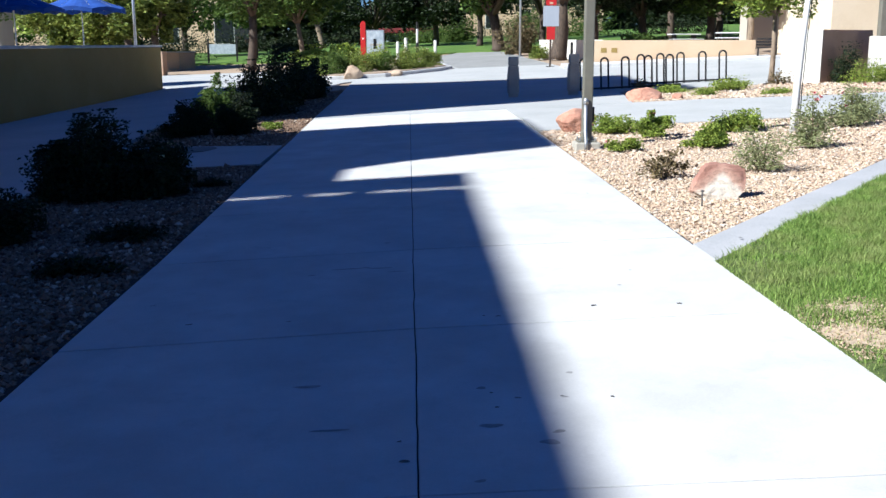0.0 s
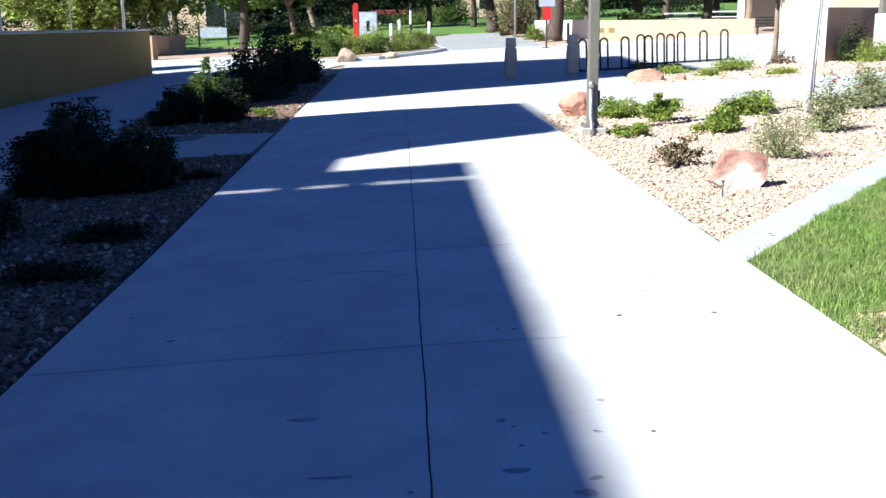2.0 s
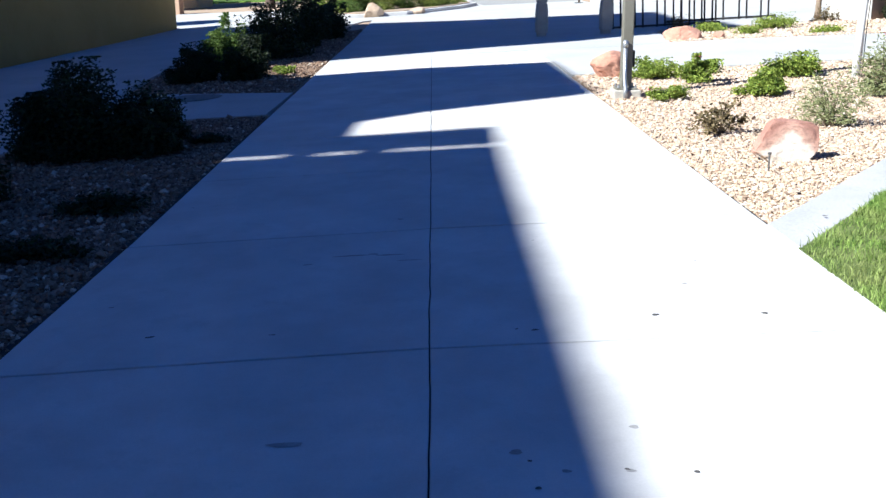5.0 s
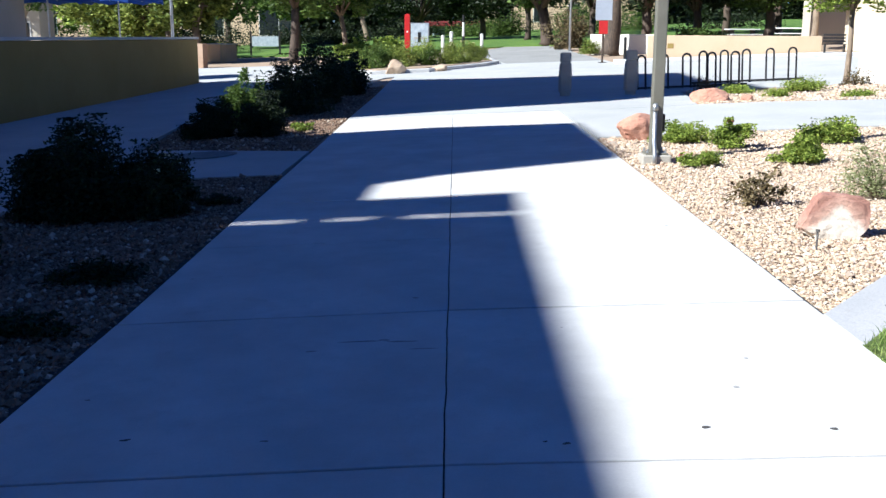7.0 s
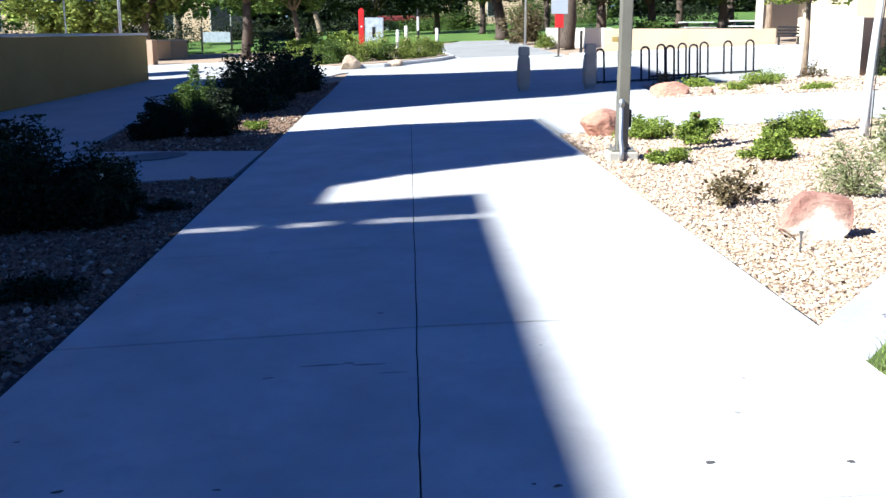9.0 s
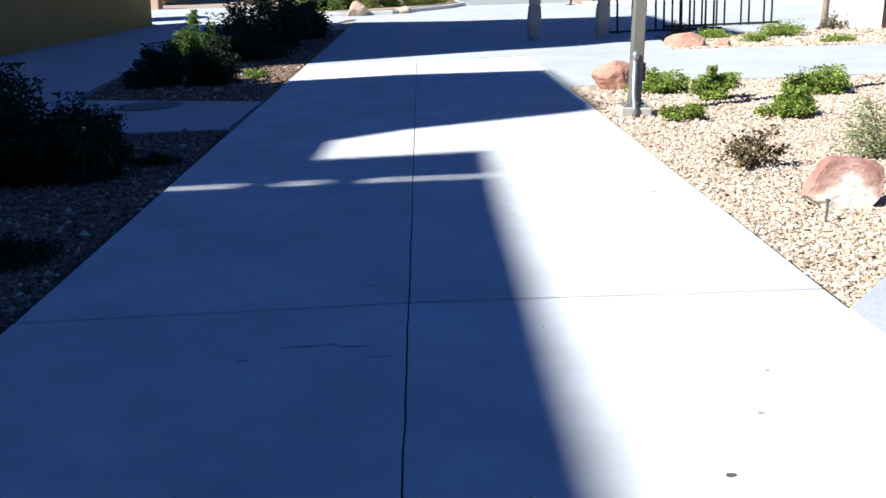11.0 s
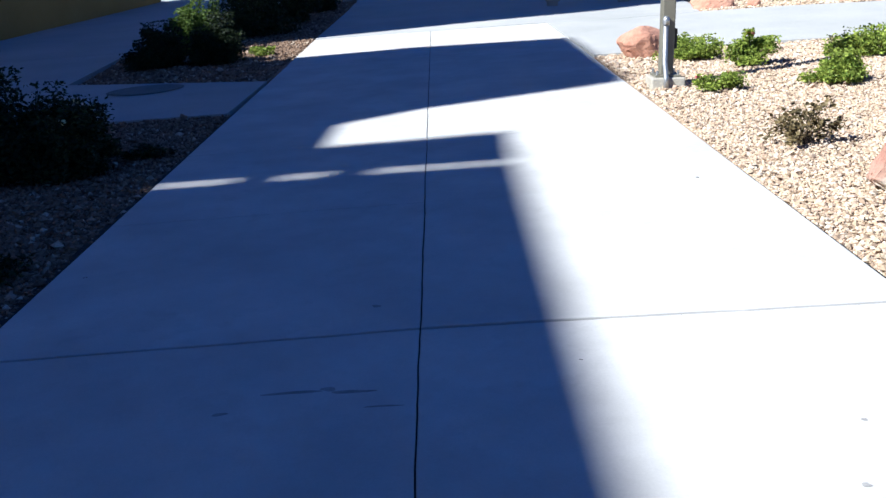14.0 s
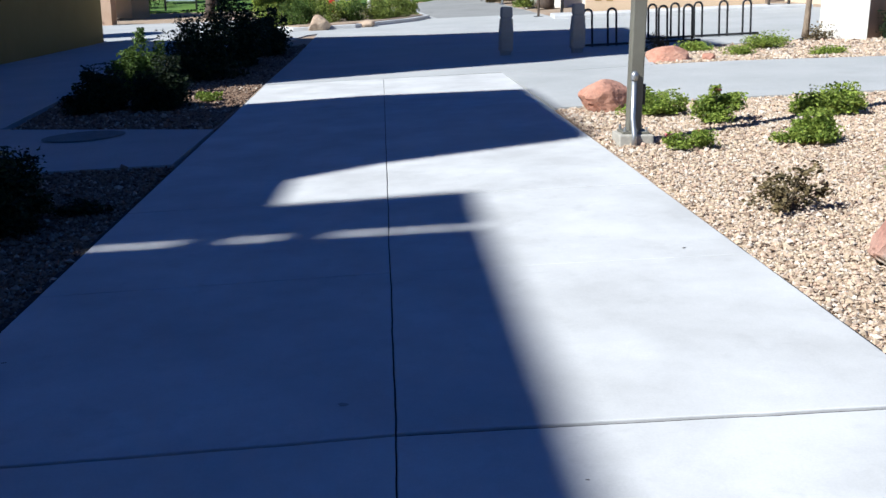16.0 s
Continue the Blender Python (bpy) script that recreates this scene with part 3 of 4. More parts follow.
    part("foot", bm, BOLLARD, b)
    return b


bol = bollard(stand(2.75, 19.3))
copy_thing(bol, stand(4.30, 18.95))

# ---- bike racks ----


def hoop(bm, x, w=0.205, h=0.87, r=0.026):
    pts = [(x - w / 2, 0, 0), (x - w / 2, 0, h - w / 2)]
    pts += [(x - w / 2 * math.cos(a), 0, h - w / 2 + w / 2 * math.sin(a)) for a in (math.pi * k / 10 for k in range(1, 10))]
    pts += [(x + w / 2, 0, h - w / 2), (x + w / 2, 0, 0)]
    return tube(bm, pts, r, 8)


def bike_rack(x, y, turn, places, label):
    rise = math.degrees(math.atan(SLOPE))
    r = thing("bike_rack", label, "bike rack", pose(x, y, level(x, y), 0, -rise, turn), "bike racks")
    length = places[-1] + 0.3
    part("rail", box(bmesh.new(), -0.3, length, -0.05, 0.05, 0.02, 0.07, 0.008), BLACK_STEEL, r)
    for k in (-0.25, length - 0.05):
        part("foot", box(bmesh.new(), k - 0.03, k + 0.03, -0.18, 0.18, 0.0, 0.025, 0.004), BLACK_STEEL, r)
    for p in places:
        part("hoop", hoop(bmesh.new(), p), BLACK_STEEL, r, smooth=True)
    return r


bike_rack(4.86, 20.5, 0, [0.0, 0.58, 1.16, 1.8, 2.4], "black steel bike rack with arched hoops, partly in shade")
bike_rack(6.75, 21.8, 0, [0.0, 0.57, 1.16, 1.8, 2.4], "black steel bike rack with five arched hoops")

# ---- leaning white post ----
post = thing("white_post", "leaning white-painted trunk post with a black drip line", "post", stand(5.6, 7.0))
part("shaft", tube(bmesh.new(), [(-0.02, 0, -0.1), (0.0, 0.03, 0.6), (0.045, 0.05, 1.3), (0.11, 0.06, 2.3)], [0.062, 0.052, 0.044, 0.036], 12), WHITE_PAINT, post, smooth=True)
part("drip_line", tube(bmesh.new(), [(0.045, -0.04, -0.02), (0.048, -0.035, 0.35), (0.055, -0.02, 0.6), (0.075, -0.01, 0.95), (0.092, 0.01, 1.3), (0.15, 0.02, 2.3)], 0.008, 6), BLACK_STEEL, post, "thin black hose")

# ---- rocks ----
rock("boulder", stand(2.82, 1.70, -6), (0.35, 0.19, 0.265), BANDED_ROCK, "red and white banded boulder standing in gravel", 5, 0.10, "", [((-1, 0, 0.50), 0.52), ((1, 0, 0.0), 0.72), ((0.12, 0, 1), 0.66), ((0.75, 0, 1), 0.84), ((0.1, -1, 0.22), 0.42), ((0, 1, 0.3), 0.5)])
rock("boulder", stand(2.74, 8.95, 20), (0.38, 0.27, 0.24), SANDSTONE, "rounded red sandstone boulder beside the lamp post", 12, 0.1)
rock("boulder", stand(5.42, 15.6, 8), (0.46, 0.28, 0.20), SANDSTONE, "long low red sandstone boulder at the path edge", 15, 0.2)
rock("boulder", stand(6.1, 15.35, 30), (0.16, 0.12, 0.1), SANDSTONE, "small red sandstone boulder", 4, 0.2)
spike = thing("stake", "short thin steel irrigation stake beside the boulder", "stake", stand(2.57, 1.27))
part("rod", tube(bmesh.new(), [(0, 0, -0.03), (0, 0, 0.12)], 0.008, 8), IRON, spike)
part("cap", tube(bmesh.new(), [(0, 0, 0.115), (0, 0, 0.13)], 0.016, 8), IRON, spike)

# ---- shrubs of the sunny bed ----
bush("rose_bush", 3.16, 8.2, 0.34, 0.24, 0.31, 2600, 0.042, LEAF_BRIGHT, "low bright green rose bush in gravel", 21, None, 0.5, 26, 0.03, 0.20)
bush("rose_bush", 3.62, 7.35, 0.29, 0.24, 0.38, 2900, 0.042, LEAF_BRIGHT, "bright green rose bush with a few red leaves", 22, (3, PETAL), 0.5, 26, 0.03, 0.20)
bush("groundcover_shrub", 2.84, 5.75, 0.25, 0.18, 0.17, 1240, 0.034, LEAF_BRIGHT, "very low green shrub with one pink flower", 24, (2, PETAL), 0.5, 20, 0.03, 0.2)
bush("dry_shrub", 2.70, 3.1, 0.29, 0.24, 0.31, 620, 0.042, LEAF_DRY, "sparse half-dead brown and green shrub in gravel", 25, None, 0.6, 24, 0.03, 0.17, dense=1.0)
bush("rose_bush", 3.95, 5.72, 0.32, 0.25, 0.27, 2945, 0.040, LEAF_BRIGHT, "dense bright green low shrub in gravel", 26, None, 0.5, 30, 0.03, 0.2)
bush("rose_bush", 4.92, 7.5, 0.37, 0.28, 0.38, 3100, 0.043, LEAF_BRIGHT, "spreading bright green shrub in gravel", 27, None, 0.5, 28, 0.03, 0.2)
bush("sage_bush", 3.78, 3.2, 0.30, 0.28, 0.50, 1300, 0.045, LEAF_GREY, "wispy grey-green upright shrub in gravel", 28, None, 0.25, 26, 0.05, 0.25)
bush("sage_bush", 5.08, 5.05, 0.27, 0.27, 0.62, 1100, 0.05, LEAF_GREY, "tall open grey-green shrub near the kerb", 29, (4, PETAL), 0.4, 22, 0.05, 0.25)
bush("sage_bush", 6.6, 7.4, 0.40, 0.35, 0.52, 1300, 0.05, LEAF_GREY, "open grey-green shrub with pinkish flowers", 30, (4, PETAL), 0.4, 24, 0.05, 0.28)
bush("sage_bush", 7.2, 8.3, 0.40, 0.35, 0.55, 1300, 0.05, LEAF_GREY, "open grey-green shrub with pinkish flowers", 31, (4, PETAL), 0.4, 24, 0.05, 0.28)

# ---- shrubs round the bike racks ----
bush("dry_shrub", 6.05, 18.6, 0.3, 0.25, 0.40, 500, 0.06, LEAF_DRY, "brown dried shrub beside the bike rack", 41, dense=0.9)
bush("low_shrub", 6.55, 17.7, 0.35, 0.3, 0.21, 1080, 0.048, LEAF_BRIGHT, "low green shrub in gravel", 42)
bush("low_shrub", 6.95, 16.1, 0.28, 0.25, 0.21, 840, 0.048, LEAF_BRIGHT, "low green shrub in gravel", 43)
bush("low_shrub", 7.95, 17.3, 0.5, 0.35, 0.30, 1680, 0.048, LEAF_BRIGHT, "spreading green shrub in gravel", 44)
bush("low_shrub", 8.35, 15.3, 0.33, 0.25, 0.16, 840, 0.048, LEAF_BRIGHT, "small green shrub at the path edge", 45)
bush("dry_shrub", 9.75, 18.95, 0.3, 0.25, 0.42, 500, 0.06, LEAF_DRY, "thin dry shrub against the white wall", 46, dense=0.9)
bush("dark_shrub", 11.3, 18.35, 0.42, 0.35, 0.8, 1500, 0.06, LEAF_DARK_SHADE, "dark green shrub before the brown wall", 47)
bush("low_shrub", 11.55, 17.6, 0.65, 0.4, 0.50, 2640, 0.048, LEAF_BRIGHT, "rounded green shrub before the brown wall", 48)
tree("young_tree", 10.03, 20.3, 0.075, 1.85, (1.45, 1.3, 1.65, 4.6), 11000, 0.12, LEAF_BRIGHT, "young tree with pale trunk and bright green crown", 49, BARK_PALE)

# ---- shaded shrubs of the beds beside the walk ----
# the dark leaves here have the bed's shade put into their colour
W = "shrubs of the shaded beds"
bush("large_shrub", -3.62, 3.85, 0.62, 0.50, 0.96, 13000, 0.046, LEAF_DARK_SHADE, "large dense dark green shrub in shade", 61, None, 0.5, 110, 0.05, 0.15, W, 2.2)
bush("large_shrub", -2.86, 3.8, 0.42, 0.38, 0.66, 9000, 0.043, LEAF_DARK_SHADE, "dark green rounded shrub in shade", 62, (3, PETAL_PALE), 0.5, 90, 0.05, 0.15, W, 2.2)
bush("large_shrub", -3.62, 1.3, 0.42, 0.38, 0.48, 6000, 0.042, LEAF_DARK_SHADE, "dark green shrub in deep shade", 63, None, 0.5, 48, 0.04, 0.16, W)
bush("large_shrub", -3.3, -1.2, 0.5, 0.55, 0.55, 6000, 0.042, LEAF_DARK_SHADE, "dark green shrub in deep shade", 64, None, 0.5, 48, 0.04, 0.16, W)
bush("groundcover", -2.42, 1.12, 0.30, 0.2, 0.12, 1100, 0.045, LEAF_DARK_SHADE, "flat dark green groundcover on gravel", 65, None, 0.4, 18, 0.02, 0.25, W)
bush("groundcover", -2.5, -0.15, 0.32, 0.18, 0.10, 1100, 0.045, LEAF_DARK_SHADE, "flat dark green groundcover on gravel", 66, None, 0.4, 18, 0.02, 0.25, W)
bush("groundcover", -2.36, 4.35, 0.22, 0.18, 0.13, 600, 0.045, LEAF_DARK_SHADE, "flat dark green groundcover on gravel", 67, None, 0.4, 14, 0.02, 0.25, W)
bush("large_shrub", -4.25, 11.7, 0.46, 0.40, 0.70, 6500, 0.045, LEAF_DARK_SHADE, "round dark green shrub behind the manhole slab", 68, None, 0.5, 70, 0.05, 0.155, W, 2.1)
bush("large_shrub", -3.28, 11.7, 0.42, 0.40, 0.72, 6500, 0.045, LEAF_DARK_SHADE, "round dark green shrub with sunlit top leaves", 69, None, 0.5, 70, 0.05, 0.155, W, 2.1)
bush("groundcover", -2.75, 12.5, 0.24, 0.18, 0.14, 600, 0.05, LEAF_BRIGHT, "small green groundcover at a sunlit patch", 70, None, 0.4, 14, 0.02, 0.25, W)
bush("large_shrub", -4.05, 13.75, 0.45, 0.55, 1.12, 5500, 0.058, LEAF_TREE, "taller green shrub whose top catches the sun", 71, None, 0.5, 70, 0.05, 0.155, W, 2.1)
bush("large_shrub", -3.65, 17.0, 0.85, 0.85, 1.36, 5500, 0.07, LEAF_DARK_SHADE, "tall dark green shrub at the plaza edge", 72, None, 0.5, 75, 0.05, 0.155, W, 2.1)
bush("large_shrub", -3.30, 20.0, 0.78, 1.0, 1.60, 5500, 0.08, LEAF_DARK_SHADE, "tall dark green shrub at the plaza edge", 73, None, 0.5, 75, 0.05, 0.155, W, 2.1)
bush("large_shrub", -3.02, 23.6, 0.6, 1.2, 1.25, 4200, 0.08, LEAF_DARK_SHADE, "dark green shrub at the end of the bed", 74, None, 0.5, 70, 0.05, 0.155, W, 2.1)

# ---- manhole ----
mh = thing("manhole_cover", "round dark cast iron manhole cover in the concrete slab", "manhole cover", pose(-3.65, 8.95, level(-3.65, 8.95), 0, -math.degrees(math.atan(SLOPE)), 0))
bm = bmesh.new()
tube(bm, [(0, 0, -0.02), (0, 0, 0.012)], 0.44, 40)
part("lid", bm, IRON, mh)
bm = bmesh.new()
for r0, r1, z in ((0.445, 0.49, 0.009),):
    ra = [bm.verts.new((r0 * math.cos(a), r0 * math.sin(a), z)) for a in (math.tau * k / 40 for k in range(40))]
    rb = [bm.verts.new((r1 * math.cos(a), r1 * math.sin(a), z)) for a in (math.tau * k / 40 for k in range(40))]
    for k in range(40):
        bm.faces.new((ra[k], ra[(k + 1) % 40], rb[(k + 1) % 40], rb[k]))
part("ring", bm, IRON, mh)

# ---- terrace behind the shaded wall ----


def umbrella(x, y, turn):
    u = thing("patio_umbrella", "open blue canvas patio umbrella over the terrace", "umbrella", stand(x, y, turn), "blue patio umbrellas")
    part("pole", tube(bmesh.new(), [(0, 0, -0.05), (0, 0, 4.15)], 0.03, 8), GALVANISED, u)
    part("base", tube(bmesh.new(), [(0, 0, -0.05), (0, 0, 0.06), (0, 0, 0.1)], [0.3, 0.3, 0.06], 16), BLACK_STEEL, u)
    bm = bmesh.new()
    R, hem, apex = 1.85, 3.38, 4.15
    rings = []
    for f in (0.03, 0.35, 0.7, 1.0, 1.01):
        ring = []
        for k in range(32):
            a = math.tau * k / 32
            sag = abs(math.sin(a * 4))
            rr = R * f * (1 - 0.06 * sag)
            z = apex - (apex - hem) * f - 0.10 * f * (1 - f) * 2 + 0.10 * sag * f
            ring.append(bm.verts.new((rr * math.cos(a), rr * math.sin(a), z - (0.16 if f > 1 else 0))))
        rings.append(ring)
    for r0, r1 in zip(rings, rings[1:]):
        for k in range(32):
            bm.faces.new((r0[k], r0[(k + 1) % 32], r1[(k + 1) % 32], r1[k]))
    canopy = part("canopy", bm, BLUE_CLOTH, u)
    for k in range(8):
        a = math.tau * k / 8
        part("rib", tube(bmesh.new(), [(0.04 * math.cos(a), 0.04 * math.sin(a), apex - 0.08), (R * 0.96 * math.cos(a), R * 0.96 * math.sin(a), hem - 0.0)], 0.01, 5), GALVANISED, canopy)
    return u


um = umbrella(-15.0, 32.0, 10)
copy_thing(um, stand(-13.9, 36.6, 30))
lp = thing("light_pole", "slim blue-grey light pole beyond the garden wall", "light pole", stand(-11.6, 36.2))
part("shaft", tube(bmesh.new(), [(0, 0, -0.05), (0, 0, 6.5)], [0.07, 0.05], 10), GALVANISED, lp, smooth=True)
part("base_plate", box(bmesh.new(), -0.14, 0.14, -0.14, 0.14, -0.02, 0.03, 0.005), GALVANISED, lp)

# ---- far side of the plaza ----
# the pier's shade is given by the brown colour
bar_wall("wall_pier", (-14.9, 50.2), (-13.8, 49.9), 0.5, 1.12, SHADE_BROWN_WALL, "stucco pier with pale top at the terrace end, browned in colour for shade")
planter = thing("planter_box", "pale stucco planter box in the sun", "planter", stand(-15.0, 59.3, 60))
bm = bmesh.new()
box(bm, -0.75, 0.75, -0.7, 0.7, -0.1, 1.0, 0.03)
part("body", bm, STUCCO_PALE, planter)
part("rim", box(bmesh.new(), -0.8, 0.8, -0.75, 0.75, 1.0, 1.07, 0.02), CAPSTONE, planter)
board = thing("notice_board", "low grey notice board on two dark posts", "notice board", stand(-13.45, 66.5))
part("panel", box(bmesh.new(), -0.95, 0.95, -0.04, 0.04, 0.6, 1.3, 0.01), PANEL_GREY, board)
for k in (-1.03, 1.03):
    part("leg", box(bmesh.new(), k - 0.06, k + 0.06, -0.06, 0.06, -0.1, 1.7, 0.01), BLACK_STEEL, board)

# island bed with kerb
slab("island_kerb", [(-3.3, 34.6), (-1.0, 34.9), (1.3, 37.6), (2.0, 39.4), (1.6, 44), (-1.5, 47), (-5, 45), (-5.4, 38)], 0.14, CONCRETE, "pale concrete kerb round a planted island", "kerb", bevel=0.02)
slab("island_bed", [(-3.1, 34.9), (-1.1, 35.2), (1.0, 37.7), (1.7, 39.4), (1.3, 43.8), (-1.5, 46.6), (-4.8, 44.7), (-5.1, 38.1)], 0.17, SOIL, "brown soil of the planted island", "bed")
rock("boulder", stand(-2.35, 34.75), (0.46, 0.34, 0.40), TAN_ROCK, "tan boulder at the edge of the planted island", 31, 0.15)
rock("boulder", stand(-0.55, 35.3), (0.34, 0.22, 0.2), TAN_ROCK, "low brown boulder on the island kerb", 32, 0.15)
I = "shrubs of the planted island"
for k, (x, y, rx, h, mat, fl) in enumerate([(-4.3, 36.2, 0.8, 0.9, LEAF_BRIGHT, 0), (-3.2, 36.6, 0.7, 0.85, LEAF_TREE, 0), (-2.1, 37.0, 0.8, 1.0, LEAF_OLIVE, 6), (-1.2, 37.3, 0.7, 0.95, LEAF_TREE, 6),
                                            (-0.3, 37.6, 0.7, 1.0, LEAF_OLIVE, 14), (0.5, 38.6, 0.6, 1.0, LEAF_OLIVE, 10), (1.1, 40.2, 0.55, 0.9, LEAF_OLIVE, 2), (-3.5, 39.5, 0.9, 1.2, LEAF_TREE, 0), (-1.6, 40.5, 0.9, 1.1, LEAF_BRIGHT, 0), (0.0, 41.5, 0.8, 1.1, LEAF_OLIVE, 4)]):
    bush("island_shrub", x, y, rx, rx * 0.8, (h + 0.28) * (0.78, 1.0, 0.88)[k % 3], 2300, 0.075, mat, "yellow-green flowering shrub on the planted island" if fl else "green shrub on the planted island", 80 + k, (fl, PETAL_PALE) if fl else None, 0.5, 34, 0.15, 0.17, I)
pylon = thing("sign_pylon", "tall narrow red sign pylon among island shrubs", "sign", stand(-2.35, 45.2))
bm = box(bmesh.new(), -0.135, 0.135, -0.1, 0.1, 0, 2.25, 0.02)
part("body", bm, RED_PAINT, pylon)
bm = bmesh.new()
tube(bm, [(0, -0.096, 2.24), (0, 0.096, 2.24)], 0.132, 20)
part("rounded_top", bm, RED_PAINT, pylon)
part("emblem", box(bmesh.new(), -0.045, 0.045, -0.108, -0.09, 1.45, 1.53, 0.01), WHITE_PAINT, pylon, "small white mark")
mp = thing("map_panel", "grey framed map panel on two posts beside the pylon", "map panel", stand(-1.72, 45.0))
map_frame = part("frame", box(bmesh.new(), -0.46, 0.46, -0.02, 0.05, 0.7, 1.9, 0.01), GALVANISED, mp)
part("panel", box(bmesh.new(), -0.42, 0.42, -0.03, 0.03, 0.75, 1.85, 0.01), PANEL_GREY, map_frame)
part("drawing", box(bmesh.new(), -0.1, 0.06, -0.036, -0.028, 0.95, 1.45, 0.002), BLACK_STEEL, mp, "dark drawing on the map")
part("drawing", box(bmesh.new(), -0.28, 0.3, -0.036, -0.028, 1.12, 1.2, 0.002), BOLLARD, mp, "grey drawing on the map")
for k in (-0.4, 0.4):
    part("leg", box(bmesh.new(), k - 0.03, k + 0.03, -0.02, 0.04, -0.1, 0.75, 0.005), GALVANISED, mp)
for x, y, h in ((-0.55, 42.6, 1.25), (-0.15, 42.9, 1.4), (1.35, 44.5, 1.2)):
    pm = thing("marker_post", "short pale post among island shrubs", "post", stand(x, y), "pale marker posts")
    part("shaft", tube(bmesh.new(), [(0, 0, -0.05), (0, 0, h)], 0.08, 10), CAPSTONE, pm, smooth=True)
    part("cap", tube(bmesh.new(), [(0, 0, h), (0, 0, h + 0.05)], [0.095, 0.05], 10), CAPSTONE, pm)
bp = thing("banded_post", "thin black and white banded post", "post", stand(0.55, 58))
part("lower", tube(bmesh.new(), [(0, 0, -0.05), (0, 0, 0.9)], 0.09, 8), BLACK_STEEL, bp)
part("middle", tube(bmesh.new(), [(0, 0, 0.9), (0, 0, 1.75)], 0.075, 8), WHITE_PAINT, bp)
part("upper", tube(bmesh.new(), [(0, 0, 1.75), (0, 0, 2.2)], 0.075, 8), BLACK_STEEL, bp)

# street sign
sg = thing("sign_post", "signpost with red and white panels on thin pole", "sign", stand(6.15, 36.6))
part("pole", tube(bmesh.new(), [(0, 0, -0.05), (0, 0, 3.3)], 0.045, 8), BARK, sg, "dark thin pole")
part("foot_plate", box(bmesh.new(), -0.16, 0.16, -0.16, 0.16, -0.02, 0.02, 0.004), BLACK_STEEL, sg)
white_panel = part("white_panel", box(bmesh.new(), -0.34, 0.34, -0.06, -0.045, 1.72, 2.58, 0.005), SIGN_GREY, sg, "blank white panel")
part("lower_red_panel", box(bmesh.new(), -0.18, 0.18, -0.06, -0.045, 1.16, 1.70, 0.005), RED_PAINT, sg, "red panel")
upper_panel = part("upper_red_panel", box(bmesh.new(), -0.22, 0.22, -0.06, -0.045, 2.60, 3.25, 0.005), RED_PAINT, sg, "red panel with a pale arrow mark")
part("arrow_mark", box(bmesh.new(), -0.08, 0.08, -0.066, -0.058, 2.66, 2.74, 0.002), STUCCO_PALE, upper_panel, "pale mark")
for k in range(4):
    part("text_bar", box(bmesh.new(), -0.25, -0.19, -0.064, -0.058, 1.95 + 0.15 * k, 1.98 + 0.15 * k, 0.001), PANEL_GREY, white_panel)
tp = thing("thin_pole", "thin grey pole at the plaza edge", "pole", stand(6.3, 50))
part("shaft", tube(bmesh.new(), [(0, 0, -0.05), (0, 0, 6)], 0.06, 8), GALVANISED, tp, smooth=True)
part("base_plate", box(bmesh.new(), -0.15, 0.15, -0.15, 0.15, -0.02, 0.03, 0.004), GALVANISED, tp)
bush("brown_shrub", 6.7, 53.5, 1.4, 1.2, 2.2, 2600, 0.16, LEAF_DRY, "large brown twiggy shrub by the big tree", 101, None, 0.4, 30, 0.1, 0.2, "far shrubs")
bush("yellow_shrub", 6.85, 45.6, 0.55, 0.5, 0.85, 1300, 0.1, LEAF_OLIVE, "yellow-green shrub beside the signpost", 102, None, 0.4, 18, 0.05, 0.26, "far shrubs")

# benches and tables beyond the low wall


def picnic_table(x, y, turn):
    p = thing("picnic_table", "pale picnic table under the far trees", "picnic table", stand(x, y, turn), "picnic tables")
    part("tabletop", box(bmesh.new(), -0.9, 0.9, -0.38, 0.38, 0.70, 0.76, 0.01), WHITE_PAINT, p)
    for s in (-1, 1):
        part("bench", box(bmesh.new(), -0.9, 0.9, s * 0.72 - 0.13, s * 0.72 + 0.13, 0.42, 0.47, 0.01), WHITE_PAINT, p)
        part("leg", box(bmesh.new(), s * 0.6 - 0.05, s * 0.6 + 0.05, -0.7, 0.7, 0.30, 0.42, 0.01), BLACK_STEEL, p)
        part("trestle", box(bmesh.new(), s * 0.6 - 0.05, s * 0.6 + 0.05, -0.3, 0.3, -0.05, 0.70, 0.01), BLACK_STEEL, p)
    return p


pt = picnic_table(16.2, 52.0, 5)
copy_thing(pt, stand(18.4, 50.0, -20))
bn = thing("bench", "dark slatted metal bench beside the low wall", "bench", stand(14.9, 34.4, -15))
for k in range(4):
    part("slat", box(bmesh.new(), -0.42, 0.42, -0.2 + 0.1 * k, -0.13 + 0.1 * k, 0.42, 0.45, 0.004), BLACK_STEEL, bn)
for k in range(3):
    part("back_slat", box(bmesh.new(), -0.42, 0.42, 0.2, 0.23, 0.52 + 0.12 * k, 0.59 + 0.12 * k, 0.004), BLACK_STEEL, bn)
for k in (-0.36, 0.36):
    part("leg", box(bmesh.new(), k - 0.03, k + 0.03, -0.2, 0.22, -0.02, 0.42, 0.006), BLACK_STEEL, bn)

# ---- buildings beyond ----


